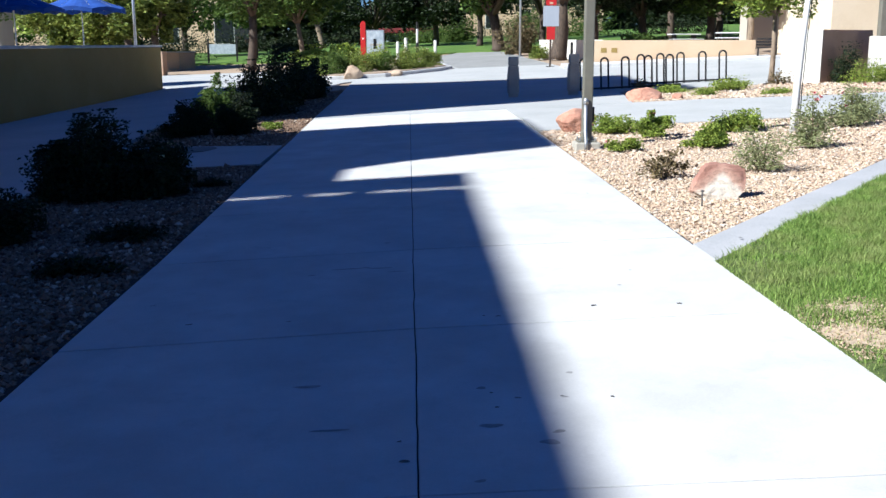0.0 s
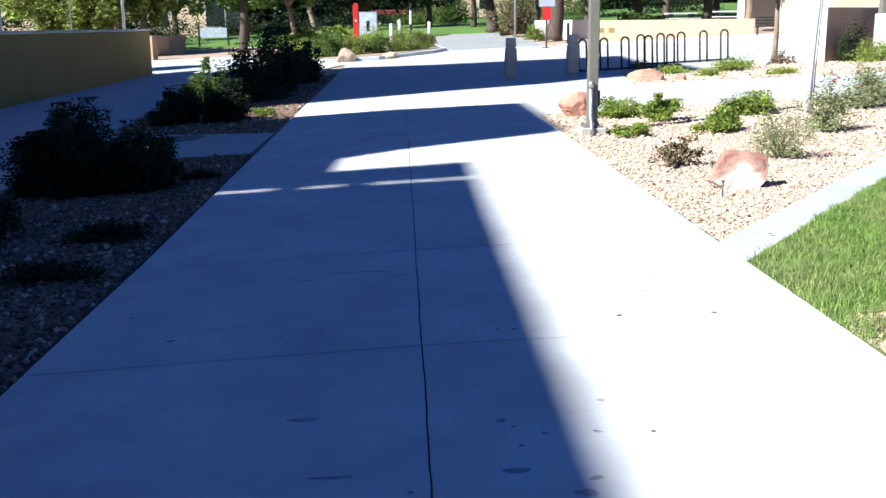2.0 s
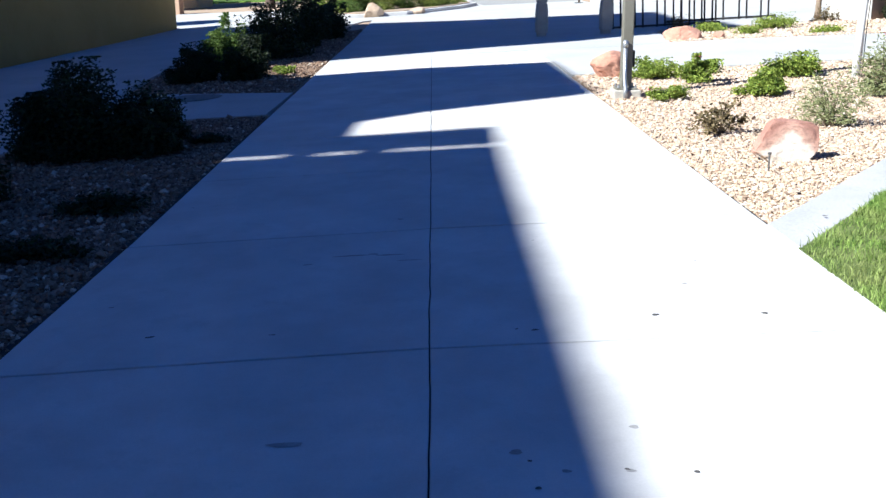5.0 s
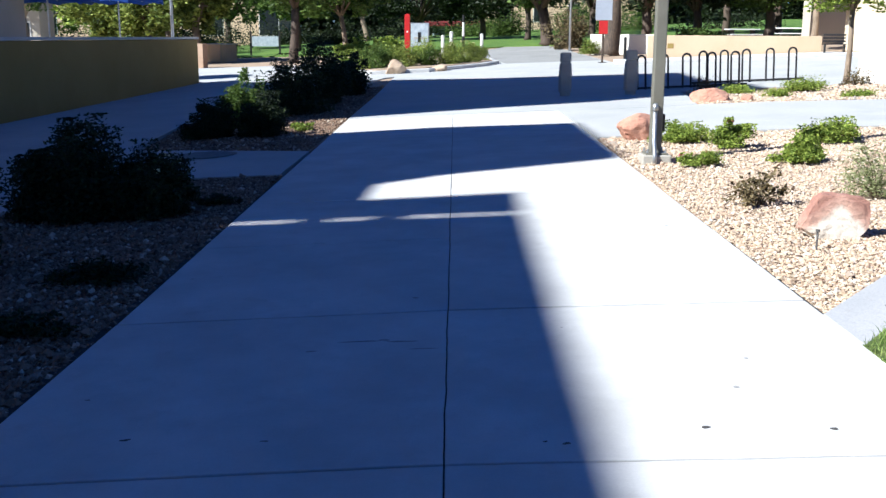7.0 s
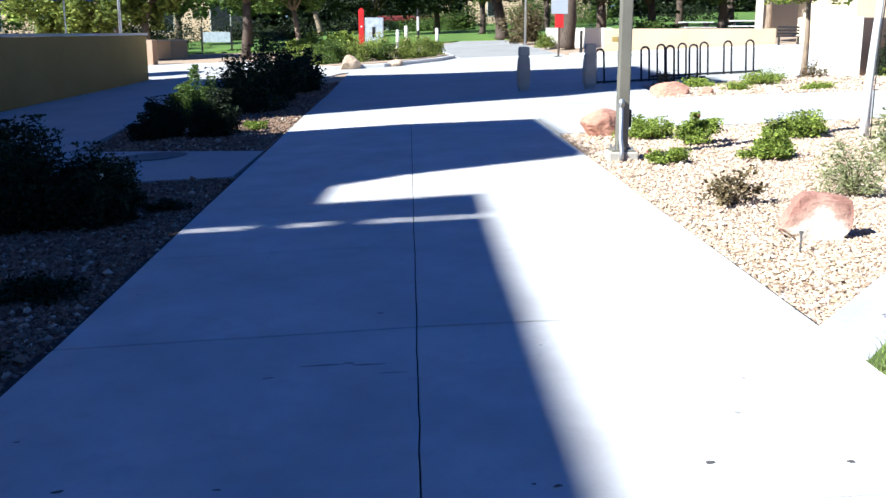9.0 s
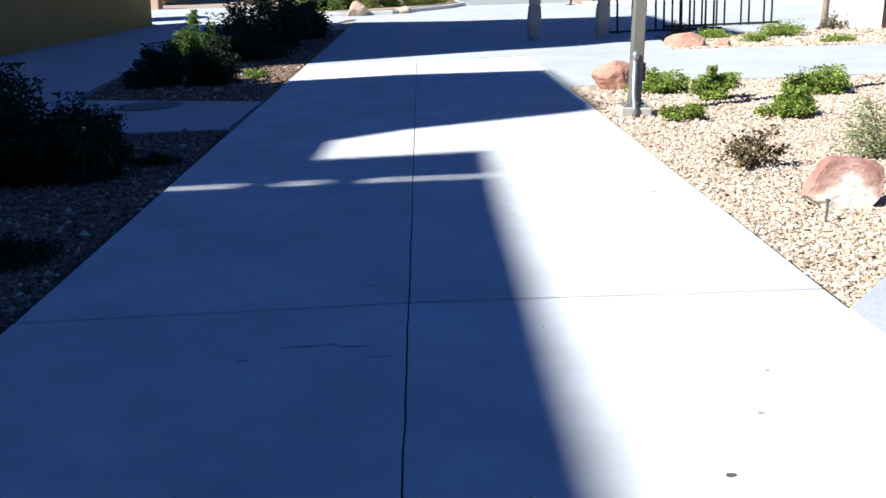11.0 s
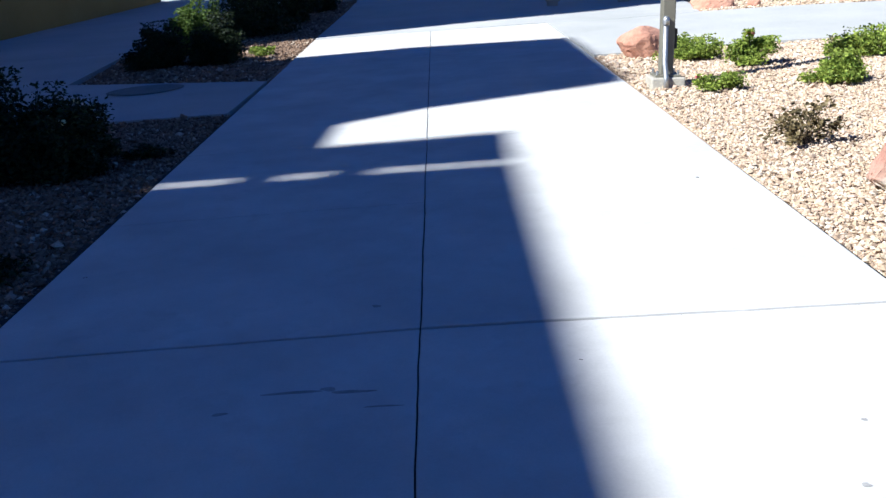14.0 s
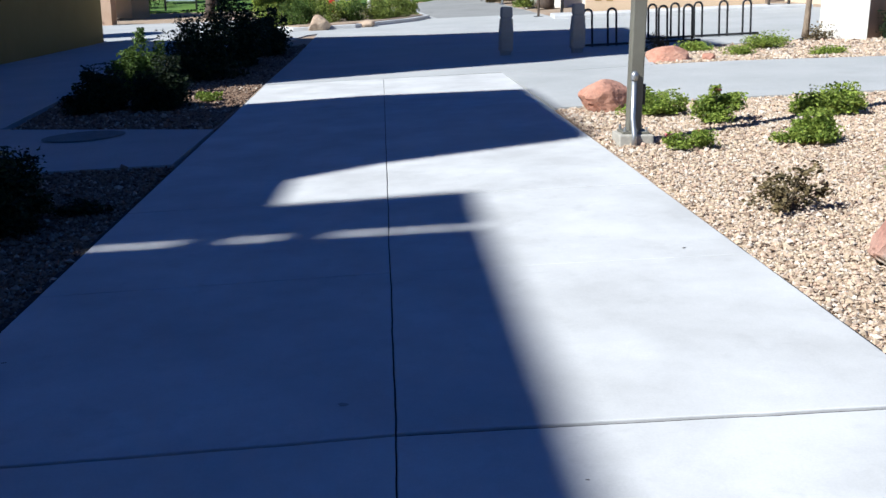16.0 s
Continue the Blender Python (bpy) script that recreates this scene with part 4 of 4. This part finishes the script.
def building(name, x0, x1, y0, depth, h, mat, label, openings):
    """A block facing the walk, with windows or doors given as (x, z, width, height)."""
    b = thing(name, label, "building", kind="structure")
    z = min(level(x0, y0), level(x1, y0)) - 0.3
    part("wall", box(bmesh.new(), x0, x1, y0, y0 + depth, z, z + h, 0.02), mat, b)
    part("roof", box(bmesh.new(), x0 - 0.2, x1 + 0.2, y0 - 0.2, y0 + depth + 0.2, z + h, z + h + 0.3, 0.03), CAPSTONE, b)
    for x, wz, ww, wh in openings:
        wdw = part("window", box(bmesh.new(), x - ww / 2, x + ww / 2, y0 - 0.03, y0 + 0.05, z + wz, z + wz + wh, 0.004), CAPSTONE, b)
        part("pane", box(bmesh.new(), x - ww / 2 + 0.1, x + ww / 2 - 0.1, y0 - 0.045, y0 - 0.028, z + wz + 0.1, z + wz + wh - 0.1), DARK_GLASS, wdw)
    return b


building("campus_building", 17.6, 34, 34.6, 6, 7, STUCCO_CREAM, "cream stucco campus building in sunlight", [(20.4, 1.4, 1.3, 2.4), (23.5, 1.4, 1.3, 2.4), (27, 1.4, 1.3, 2.4)])
col = thing("porch_column", "square tan column before the building", "column", stand(17.3, 29.3))
part("shaft", box(bmesh.new(), -0.14, 0.14, -0.14, 0.14, -0.1, 4.2, 0.02), POLE_PAINT, col)
part("base", box(bmesh.new(), -0.22, 0.22, -0.22, 0.22, -0.1, 0.3, 0.02), STUCCO_PALE, col)
# white stucco greyed in colour and turned from the sun to carry shade
shaded = building("shaded_building", 0, 6, 0, 0.5, 7, PLAIN_WALL, "stucco building behind the low wall, shade greyed into its colour", [])
shaded.matrix_basis = pose(17.9, 46.0, level(17.9, 46.0), 0, 0, 31)
building("far_hall", -60, -19.5, 104, 14, 9, STUCCO_PALE, "distant tan hall behind trees", [(-50 + 6 * k, 1.6, 2.2, 3.0) for k in range(6)])
building("far_hall", 3.5, 26, 128, 14, 9, STUCCO_PALE, "distant tan hall behind trees", [(6.5 + 4.5 * k, 1.6, 1.6, 2.4) for k in range(5)])
building("red_kiosk", -2.6, 3.2, 112, 5, 1.2, PANEL_GREY, "distant grey kiosk with a red roof", [])
part("awning", box(bmesh.new(), -3.4, 3.8, 109.5, 117.5, level(0, 112) + 0.9, level(0, 112) + 1.45, 0.05), DARK_RED, bpy.data.objects["red_kiosk"], "dark red awning")
building("terrace_building", -34, -22.7, 50, 2, 7, PLAIN_WALL, "grey stucco building at the end of the terrace", [(-23.75, 0.3, 1.1, 3.2), (-26, 0.3, 1.6, 2.3), (-29, 0.3, 1.6, 2.3)])
building("far_hall", 46, 90, 90, 14, 9, STUCCO_PALE, "distant tan hall behind trees", [(50 + 6 * k, 1.6, 2.2, 3.0) for k in range(6)])

rail = thing("handrail", "pale steel handrail before the tan building", "handrail", stand(17.4, 33.2, -22))
for x, h in ((0.0, 0.55), (0.7, 0.95), (1.15, 0.95)):
    part("post", tube(bmesh.new(), [(x, 0, -0.05), (x, 0, h)], 0.025, 8), GALVANISED, rail)
part("rail", tube(bmesh.new(), [(-0.15, 0, 0.5), (0.7, 0, 0.95), (1.25, 0, 0.95)], 0.025, 8), GALVANISED, rail)
dp = thing("dark_post", "thin dark steel post beyond the bollards", "post", stand(7.15, 37.0))
part("shaft", tube(bmesh.new(), [(0, 0, -0.05), (0, 0, 0.95)], 0.06, 8), BLACK_STEEL, dp)
part("cap", tube(bmesh.new(), [(0, 0, 0.95), (0, 0, 0.99)], [0.07, 0.03], 8), BLACK_STEEL, dp)

# ---- trees ----
T = "mature shade tree with dark low-hanging crown"
for k, (x, y, r, fork, crown, n, mat, bk, lean) in enumerate([
    (-9.2, 52.0, 0.27, 3.2, (3.2, 3.2, 2.9, 8), 4200, LEAF_TREE, BARK, (0.2, 0)),
    (-6.9, 59.0, 0.17, 2.6, (3.0, 3.0, 2.2, 7), 4200, LEAF_TREE, BARK_PALE, (-0.3, 0)),
    (-8.9, 98.0, 0.3, 2.6, (5, 4, 2.4, 8), 3600, LEAF_DARK_SHADE, BARK_PALE, (-0.6, 0)),
    (6.15, 62.5, 0.42, 2.7, (4.6, 4.4, 2.7, 9), 6500, LEAF_TREE, BARK, (-0.4, 0)),
    (7.65, 44.5, 0.40, 3.0, (3.6, 3.4, 3.3, 8), 5500, LEAF_TREE, BARK, (0.1, 0)),
    (5.9, 77.0, 0.25, 2.4, (4, 4, 2.4, 8), 3600, LEAF_DARK_SHADE, BARK, (0, 0)),
    (2.4, 84.0, 0.28, 2.0, (5, 4, 1.7, 8), 5200, LEAF_DARK_SHADE, BARK, (0, 0)),
    (-3.2, 86.0, 0.28, 2.0, (5.5, 4, 1.7, 8), 5200, LEAF_DARK_SHADE, BARK, (0, 0)),
    (-22.9, 48.0, 0.36, 3.2, (3.0, 3, 3.2, 7), 3600, LEAF_TREE, BARK_PALE, (0, 0)),
    (-23.0, 64.0, 0.18, 2.6, (3.5, 3, 1.5, 7), 4600, LEAF_OLIVE, BARK, (0, 0)),
    (-19.8, 60.0, 0.22, 2.4, (3.2, 3, 1.4, 7), 4800, LEAF_OLIVE, BARK, (0, 0)),
    (-17.5, 56.5, 0.28, 2.6, (2.6, 3, 2.4, 7), 3400, LEAF_OLIVE, BARK_PALE, (0, 0)),
    (-15.7, 56.0, 0.26, 2.4, (2.4, 2.4, 1.7, 7), 4200, LEAF_OLIVE, BARK_PALE, (0, 0)),
    (-26.0, 72.0, 0.3, 2.4, (5, 4, 1.8, 8), 4200, LEAF_BRIGHT, BARK, (0, 0)),
    (-20.0, 84.0, 0.3, 2.6, (5, 4, 2.2, 8), 4200, LEAF_TREE, BARK, (0, 0)),
    (-12.0, 72.0, 0.25, 2.6, (3.4, 3, 2.5, 7), 3400, LEAF_TREE, BARK, (0, 0)),
    (11.5, 56.0, 0.32, 2.2, (4.2, 4, 2.4, 8), 5200, LEAF_DARK_SHADE, BARK, (0, 0)),
    (15.5, 60.0, 0.3, 2.0, (4.5, 4, 1.9, 8), 5600, LEAF_DARK_SHADE, BARK, (0, 0)),
    (19.5, 58.0, 0.3, 2.2, (3.6, 4, 2.1, 8), 5000, LEAF_TREE, BARK, (0, 0)),
    (20.0, 70.0, 0.3, 2.2, (5.5, 4, 1.9, 8), 4600, LEAF_DARK_SHADE, BARK, (0, 0)),
    (12.0, 84.0, 0.3, 2.4, (5.5, 4, 2.0, 9), 4600, LEAF_DARK_SHADE, BARK, (0, 0)),
    (25.0, 62.0, 0.3, 2.2, (5.0, 4, 2.0, 8), 4200, LEAF_TREE, BARK, (0, 0)),
    (-34.0, 78.0, 0.3, 2.4, (6, 4, 1.8, 9), 4200, LEAF_TREE, BARK, (0, 0)),
    (22.5, 66.0, 0.3, 2.2, (4.5, 4, 1.6, 8), 5200, LEAF_DARK_SHADE, BARK, (0, 0)),
    (28.0, 74.0, 0.3, 2.2, (5.5, 4, 1.8, 8), 4600, LEAF_DARK_SHADE, BARK, (0, 0)),
    (16.2, 40.5, 0.16, 2.4, (2.0, 2.0, 2.4, 6), 3000, LEAF_BRIGHT, BARK_PALE, (0, 0)),
]):
    tree("shade_tree", x, y, r, fork, crown, int(n * 1.5), 0.34 if y > 55 else 0.24, mat, T if mat is LEAF_DARK_SHADE else "mature campus tree with green sunlit leaves" if mat is LEAF_TREE else "campus tree with yellow-green sunlit leaves", 200 + k, bk, lean)

# hedges and low planting that close the far lawns
H = "far hedges"
for k, (x, y, rx, h, mat) in enumerate([(-6.2, 56, 1.3, 1.0, LEAF_BRIGHT), (-4.0, 52, 1.4, 1.0, LEAF_BRIGHT), (-10.5, 90, 3, 1.6, LEAF_DARK_SHADE), (-16, 96, 4, 2.2, LEAF_DARK_SHADE), (2.0, 98, 3, 1.5, LEAF_TREE), (4.8, 94, 2.0, 3.6, LEAF_TREE), (12.2, 94, 2.8, 4.2, LEAF_TREE), (17.5, 94, 3.2, 4.6, LEAF_TREE), (-6, 104, 6, 2.8, LEAF_DARK_SHADE), (4, 108, 5, 2.6, LEAF_DARK_SHADE), (14, 100, 6, 2.6, LEAF_DARK_SHADE), (24, 86, 6, 2.6, LEAF_DARK_SHADE), (-26, 96, 6, 2.6, LEAF_DARK_SHADE), (13, 48, 1.4, 0.9, LEAF_TREE), (-17.5, 66, 2.2, 1.3, LEAF_OLIVE), (-28, 60, 2.6, 1.6, LEAF_OLIVE), (-31, 82, 6, 3.4, LEAF_DARK_SHADE), (-22, 78, 5, 3.0, LEAF_DARK_SHADE), (-38, 80, 6, 3.4, LEAF_DARK_SHADE)]):
    bush("far_hedge", x, y, rx, rx * 0.5, h, 2200, 0.22, mat, "dense green hedge on the far lawn", 300 + k, None, 0.5, 26, 0.1, 0.25, H)

# woods that close the distance
rng = np.random.default_rng(400)
n = 26000
ang = rng.uniform(-0.62, 0.62, n)
rad = rng.uniform(132, 146, n)
top = 10 + 3 * np.sin(ang * 23) + 2 * np.sin(ang * 61 + 1)
p = np.stack([rad * np.sin(ang), rad * np.cos(ang), 1.0 + top * rng.uniform(0, 1, n)], -1)
woods = leaves("far_woods", p, 1.5, LEAF_DARK_SHADE, None, rng, 0.2, 0.7)
tagged(woods, "dark green woods closing the far view", "woods", kind="stuff")

# ---- gravel ----
PHI = (1 + 5 ** 0.5) / 2
ICO_V = np.array([(-1, PHI, 0), (1, PHI, 0), (-1, -PHI, 0), (1, -PHI, 0), (0, -1, PHI), (0, 1, PHI), (0, -1, -PHI), (0, 1, -PHI), (PHI, 0, -1), (PHI, 0, 1), (-PHI, 0, -1), (-PHI, 0, 1)]) / 1.9
OCT_V = np.array([(1, 0, 0), (0, 1, 0), (-1, 0, 0), (0, -1, 0), (0, 0, 1), (0, 0, -1)], float)
OCT_F = np.array([(0, 1, 4), (1, 2, 4), (2, 3, 4), (3, 0, 4), (1, 0, 5), (2, 1, 5), (3, 2, 5), (0, 3, 5)])


def hull_faces(v):
    bm = bmesh.new()
    vs = [bm.verts.new(p) for p in v]
    bmesh.ops.convex_hull(bm, input=vs)
    bm.verts.index_update()
    bmesh.ops.recalc_face_normals(bm, faces=bm.faces[:])
    f = np.array([[q.index for q in face.verts] for face in bm.faces])
    bm.free()
    return f


ICO_F = hull_faces(ICO_V)


def inside(p, outline):
    o = np.array(outline)
    hit = np.zeros(len(p), bool)
    for (x0, y0), (x1, y1) in zip(o, np.roll(o, -1, 0)):
        over = (y0 > p[:, 1]) != (y1 > p[:, 1])
        hit ^= over & (p[:, 0] < (x1 - x0) * (p[:, 1] - y0) / (y1 - y0 + 1e-12) + x0)
    return hit


def gravel(name, outline, per_m2, radius, base_v, base_f, label, seed, mat=None, lift=-0.03):
    """Loose stones heaped over an outline."""
    rng = np.random.default_rng(seed)
    o = np.array(outline)
    lo, hi = o.min(0), o.max(0)
    n = int(per_m2 * np.prod(hi - lo))
    p = rng.uniform(lo, hi, (n, 2))
    p = p[inside(p, outline)]
    n = len(p)
    r = radius * np.exp(rng.normal(0, 0.28, n))
    sc = r[:, None] * rng.uniform([0.75, 0.75, 0.5], [1.35, 1.2, 0.9], (n, 3))
    v = base_v[None] * (1 + rng.uniform(-0.32, 0.32, (n, len(base_v), 3))) * sc[:, None]
    a, tilt = rng.uniform(0, math.tau, n), rng.normal(0, 0.45, n)
    c, s = np.cos(tilt)[:, None], np.sin(tilt)[:, None]
    y, z = v[..., 1] * c - v[..., 2] * s, v[..., 1] * s + v[..., 2] * c
    x = v[..., 0]
    c, s = np.cos(a)[:, None], np.sin(a)[:, None]
    u = np.maximum(0, p[:, 1] - 18)
    ground_z = SLOPE * p[:, 0] + 0.022 * u * u / (u + 12)
    v = np.stack([x * c - y * s + p[:, :1], x * s + y * c + p[:, 1:], z + (ground_z + lift + rng.uniform(-0.1, 1.0, n) * r)[:, None]], -1)
    f = (base_f[None] + (np.arange(n) * len(base_v))[:, None, None]).reshape(-1, 3)
    return tagged(soup(name, v.reshape(-1, 3), f, mat or PEBBLE), label, "gravel", kind="stuff")


gravel("gravel", [(2.05, -0.34), (2.13, 5.5), (6.9, 5.5), (5.32, 3.68)], 3600, 0.0125, OCT_V, OCT_F, "tan, cream and rust crushed gravel in the sunny bed", 1)
gravel("gravel", [(2.12, 5.5), (2.18, 9.26), (4.5, 9.35), (6.5, 9.25), (9.5, 8.95), (6.9, 5.5)], 2000, 0.0165, OCT_V, OCT_F, "tan, cream and rust crushed gravel in the sunny bed", 2)
gravel("gravel", [(-4.45, -3.5), (-1.95, -3.5), (-1.95, 0), (-2.06, 6.42), (-4.66, 6.42), (-4.5, 4.4)], 2100, 0.0165, OCT_V, OCT_F, "reddish tan crushed gravel, darkened in colour for shade", 3, PEBBLE_RED_SHADE)
gravel("gravel", [(-4.45, -11.8), (-1.95, -11.8), (-1.95, -3.5), (-4.45, -3.5)], 900, 0.020, OCT_V, OCT_F, "reddish tan crushed gravel, darkened in colour for shade", 6, PEBBLE_RED_SHADE)
gravel("gravel", [(-4.95, 10.2), (-2.14, 9.05), (-2.2, 14.96), (-2.26, 27), (-3.2, 27), (-5.5, 14.96)], 1100, 0.021, OCT_V, OCT_F, "reddish tan crushed gravel round the shaded shrubs, darkened in colour for shade", 4, PEBBLE_RED_SHADE)
gravel("gravel", [(5.05, 15.0), (6.4, 14.9), (9.0, 14.22), (14, 14.1), (14, 19.5), (9.5, 19.2), (5.65, 19.0), (5.45, 17.3)], 750, 0.026, OCT_V, OCT_F, "tan crushed gravel round the bike racks", 5)

# ---- lawn ----


def grass(outline, per_m2, seed):
    rng = np.random.default_rng(seed)
    o = np.array(outline)
    lo, hi = o.min(0), o.max(0)
    p = rng.uniform(lo, hi, (int(per_m2 * np.prod(hi - lo)), 2))
    p = p[inside(p, outline)]
    x, y = p[:, 0], p[:, 1]
    wob = 0.35 * np.sin(x * 17) * np.cos(y * 12) + 0.25 * np.sin(x * 41 + y * 29)
    bare = np.minimum(((x - 2.16) / 0.24) ** 2 + ((y + 2.70) / 0.24) ** 2, ((x - 2.36) / 0.20) ** 2 + ((y + 2.24) / 0.12) ** 2) + wob
    bare += rng.normal(size=len(p)) * 0.55 + 3.0 * (rng.uniform(0, 1, len(p)) < 0.07)
    thin = 0.62 + 0.4 * np.sin(x * 3.1 + 1) * np.sin(y * 2.3) + 0.4 * np.sin(x * 11 + 2 * np.sin(y * 5)) * np.sin(y * 13)
    edge = np.clip((x - 2.0) / 0.9, 0.22, 1)
    keep = (bare > 1.0) & (rng.uniform(0, 1, len(p)) < np.clip(thin + 0.5 * edge, 0.12, 1) * (0.45 + 0.55 * edge))
    p = p[keep]
    n = len(p)
    h = rng.uniform(0.02, 0.07, n) * (0.9 + 0.35 * np.sin(p[:, 0] * 9.1 + 2 * np.sin(p[:, 1] * 4)) * np.cos(p[:, 1] * 7.7))
    a = rng.uniform(0, math.tau, n)
    w = np.stack([np.cos(a), np.sin(a), 0 * a], -1) * rng.uniform(0.0014, 0.0028, (n, 1))
    b = rng.uniform(0, math.tau, n)
    bend = np.stack([np.cos(b), np.sin(b), 0 * b], -1) * (h * rng.uniform(0.2, 0.9, n))[:, None]
    root = np.stack([p[:, 0], p[:, 1], SLOPE * p[:, 0]], -1)
    up = np.stack([0 * h, 0 * h, h], -1)
    v = np.stack([root - w, root + w, root + up * 0.6 + bend * 0.35 + w * 0.8, root + up * 0.6 + bend * 0.35 - w * 0.8, root + up + bend], 1).reshape(-1, 3)
    k = np.arange(n)[:, None] * 5
    f = np.concatenate([k + [0, 1, 2], k + [0, 2, 3], k + [3, 2, 4]], 0)
    return tagged(soup("grass", v, f, GRASS), "short green lawn grass with thin worn patches", "grass", kind="stuff")


grass([(2.01, -4.6), (2.01, -0.96), (4.89, 2.54), (7.2, 5.1), (7.2, -0.5), (4.0, -4.6)], 12500, 7)
grass([(2.01, -11.5), (2.01, -4.6), (4.0, -4.6), (7.2, -0.5), (7.2, 5.1), (9.5, 7.8), (11.5, 7.8), (11.5, -11.5)], 1900, 8)
bm = bmesh.new()
for cx, cy, rx, ry in ((2.19, -2.72, 0.145, 0.19), (2.38, -2.25, 0.13, 0.07)):
    bm.faces.new([bm.verts.new((cx + rx * math.cos(a) * (1 + 0.15 * math.sin(3 * a)), cy + ry * math.sin(a) * (1 + 0.2 * math.cos(5 * a)), 0)) for a in (math.tau * k / 40 for k in range(40))])
for v in bm.verts:
    v.co.z = level(v.co.x, v.co.y) + 0.009 + (0.002 if v.co.y > -2.4 else 0)
gravel("soil_crumbs", [(2.03, -3.1), (2.02, -2.35), (2.12, -2.1), (2.5, -2.0), (2.7, -2.25), (2.5, -2.5), (2.55, -2.9), (2.25, -3.1)], 5200, 0.006, OCT_V, OCT_F, "dry soil crumbs and straw round a bare lawn patch", 11, CRUMB, 0.005)
tagged(part("bare_patch", bm, BARE_SOIL), "worn bare soil patch in the lawn", "soil", kind="structure")

# ---- spots and stains on the walk ----
spots = [(1.03, -1.87, 0.022), (1.51, -1.93, 0.018), (0.47, -1.985, 0.022), (-1.30, -1.80, 0.024), (-0.72, -1.86, 0.016), (-1.63, -1.31, 0.014), (0.39, -1.96, 0.012),
         (1.73, 2.27, 0.014), (0.61, -0.44, 0.01), (-1.76, 1.03, 0.014), (-0.05, -3.9, 0.024), (-0.07, -3.71, 0.014), (0.63, -3.31, 0.012), (0.84, -3.35, 0.014), (0.33, -3.22, 0.012), (0.34, -3.4, 0.014), (2.39, -0.32, 0.022)]
stains = [(0.30, -3.6, 0.045), (0.51, -3.8, 0.047), (0.29, -3.15, 0.03), (0.44, -3.30, 0.02), (0.64, -3.32, 0.02), (0.22, -4.11, 0.025), (0.71, -3.01, 0.025), (1.42, -1.05, 0.015), (1.27, -1.43, 0.02), (-0.46, -0.56, 0.03, 4.5), (-0.24, -0.585, 0.028, 4.0), (-0.12, -0.72, 0.016, 6.0), (-0.5, -3.0, 0.03, 3.5), (-0.35, -3.55, 0.022, 5.0), (0.56, -3.7, 0.03), (-0.33, -0.55, 0.035), (-0.2, 0.3, 0.03), (-0.7, -0.7, 0.03)]
rng = np.random.default_rng(9)
for name, rows, mat, z, label in (("gum_spot", spots, STAIN, 0.003, "flat dark chewing gum spot on concrete"), ("stain", stains, STAIN_FAINT, 0.002, "faint grey stain on concrete")):
    for x, y, r, *long in rows:
        r *= 0.72
        bm = bmesh.new()
        ph = rng.uniform(0, 6, 3)
        wide = long[0] if long else rng.uniform(1.0, 1.35)
        ring = []
        for k in range(16):
            a = math.tau * k / 16
            q = r * (1 + 0.2 * math.sin(2 * a + ph[0]) + 0.12 * math.sin(3 * a + ph[1]))
            ring.append(bm.verts.new((q * wide * math.cos(a), q * 0.7 * math.sin(a), SLOPE * q * wide * math.cos(a))))
        bm.faces.new(ring)
        zz = z + (0.02 if x > 2.1 else 0)
        tagged(part(name, bm, mat, at=pose(x, y, level(x, y) + zz)), label, "stain", "spots on the walk")

# ---- concrete panels of the walk, last ----
walk_base = slab("pavement", [(-1.9, -12.8), (2.0, -12.8), (2.12, 14.9), (-2.1, 14.9)], -0.013, JOINT, "dark base under the concrete walk panels", "walk", 0.09)


def walk_edge(side, y):
    return -(1.92 + max(y, 0) * 0.0145) if side < 0 else 2.03 + max(y, 0) * 0.008


def joint_at(j):
    """Where the cross joints lie along the walk."""
    return j * 2.134 if j > -2 else -4.19 + (j + 2) * 2.10


def wander(v, seed):
    """How far a joint strays from its straight line."""
    return 0.007 * noise.noise((v * 0.9, seed, 0)) + 0.004 * noise.noise((v * 4.0, seed, 5)) + 0.002 * noise.noise((v * 13.0, seed, 9))


for j in range(-6, 7):
    y0, y1 = joint_at(j), joint_at(j + 1)
    g0 = {0: 0.014, -1: 0.009}.get(j, 0.004)
    g1 = {-1: 0.014, -2: 0.009}.get(j, 0.004)
    for side in (-1, 1):
        e0, e1 = walk_edge(side, y0), walk_edge(side, y1)
        steps = [k / 24 for k in range(25)]
        xs_low = [side * 0.0032 + (e0 - side * 0.0032) * f for f in steps]
        xs_high = [side * 0.0032 + (e1 - side * 0.0032) * f for f in steps]
        low = [(x, y0 + g0 - 0.03 * abs(x) + wander(x, j * 3.1)) for x in xs_low]
        high = [(x, y1 - g1 - 0.03 * abs(x) + wander(x, (j + 1) * 3.1)) for x in reversed(xs_high)]
        mid = [(side * 0.0032 + wander(y, 50.0), y) for y in (y1 + (y0 - y1) * f for f in steps[1:-1])]
        o = low + high + mid
        part("panel", sheet(o, random.uniform(-0.002, 0.002), 0.049, bevel=0.005), CONCRETE, walk_base)
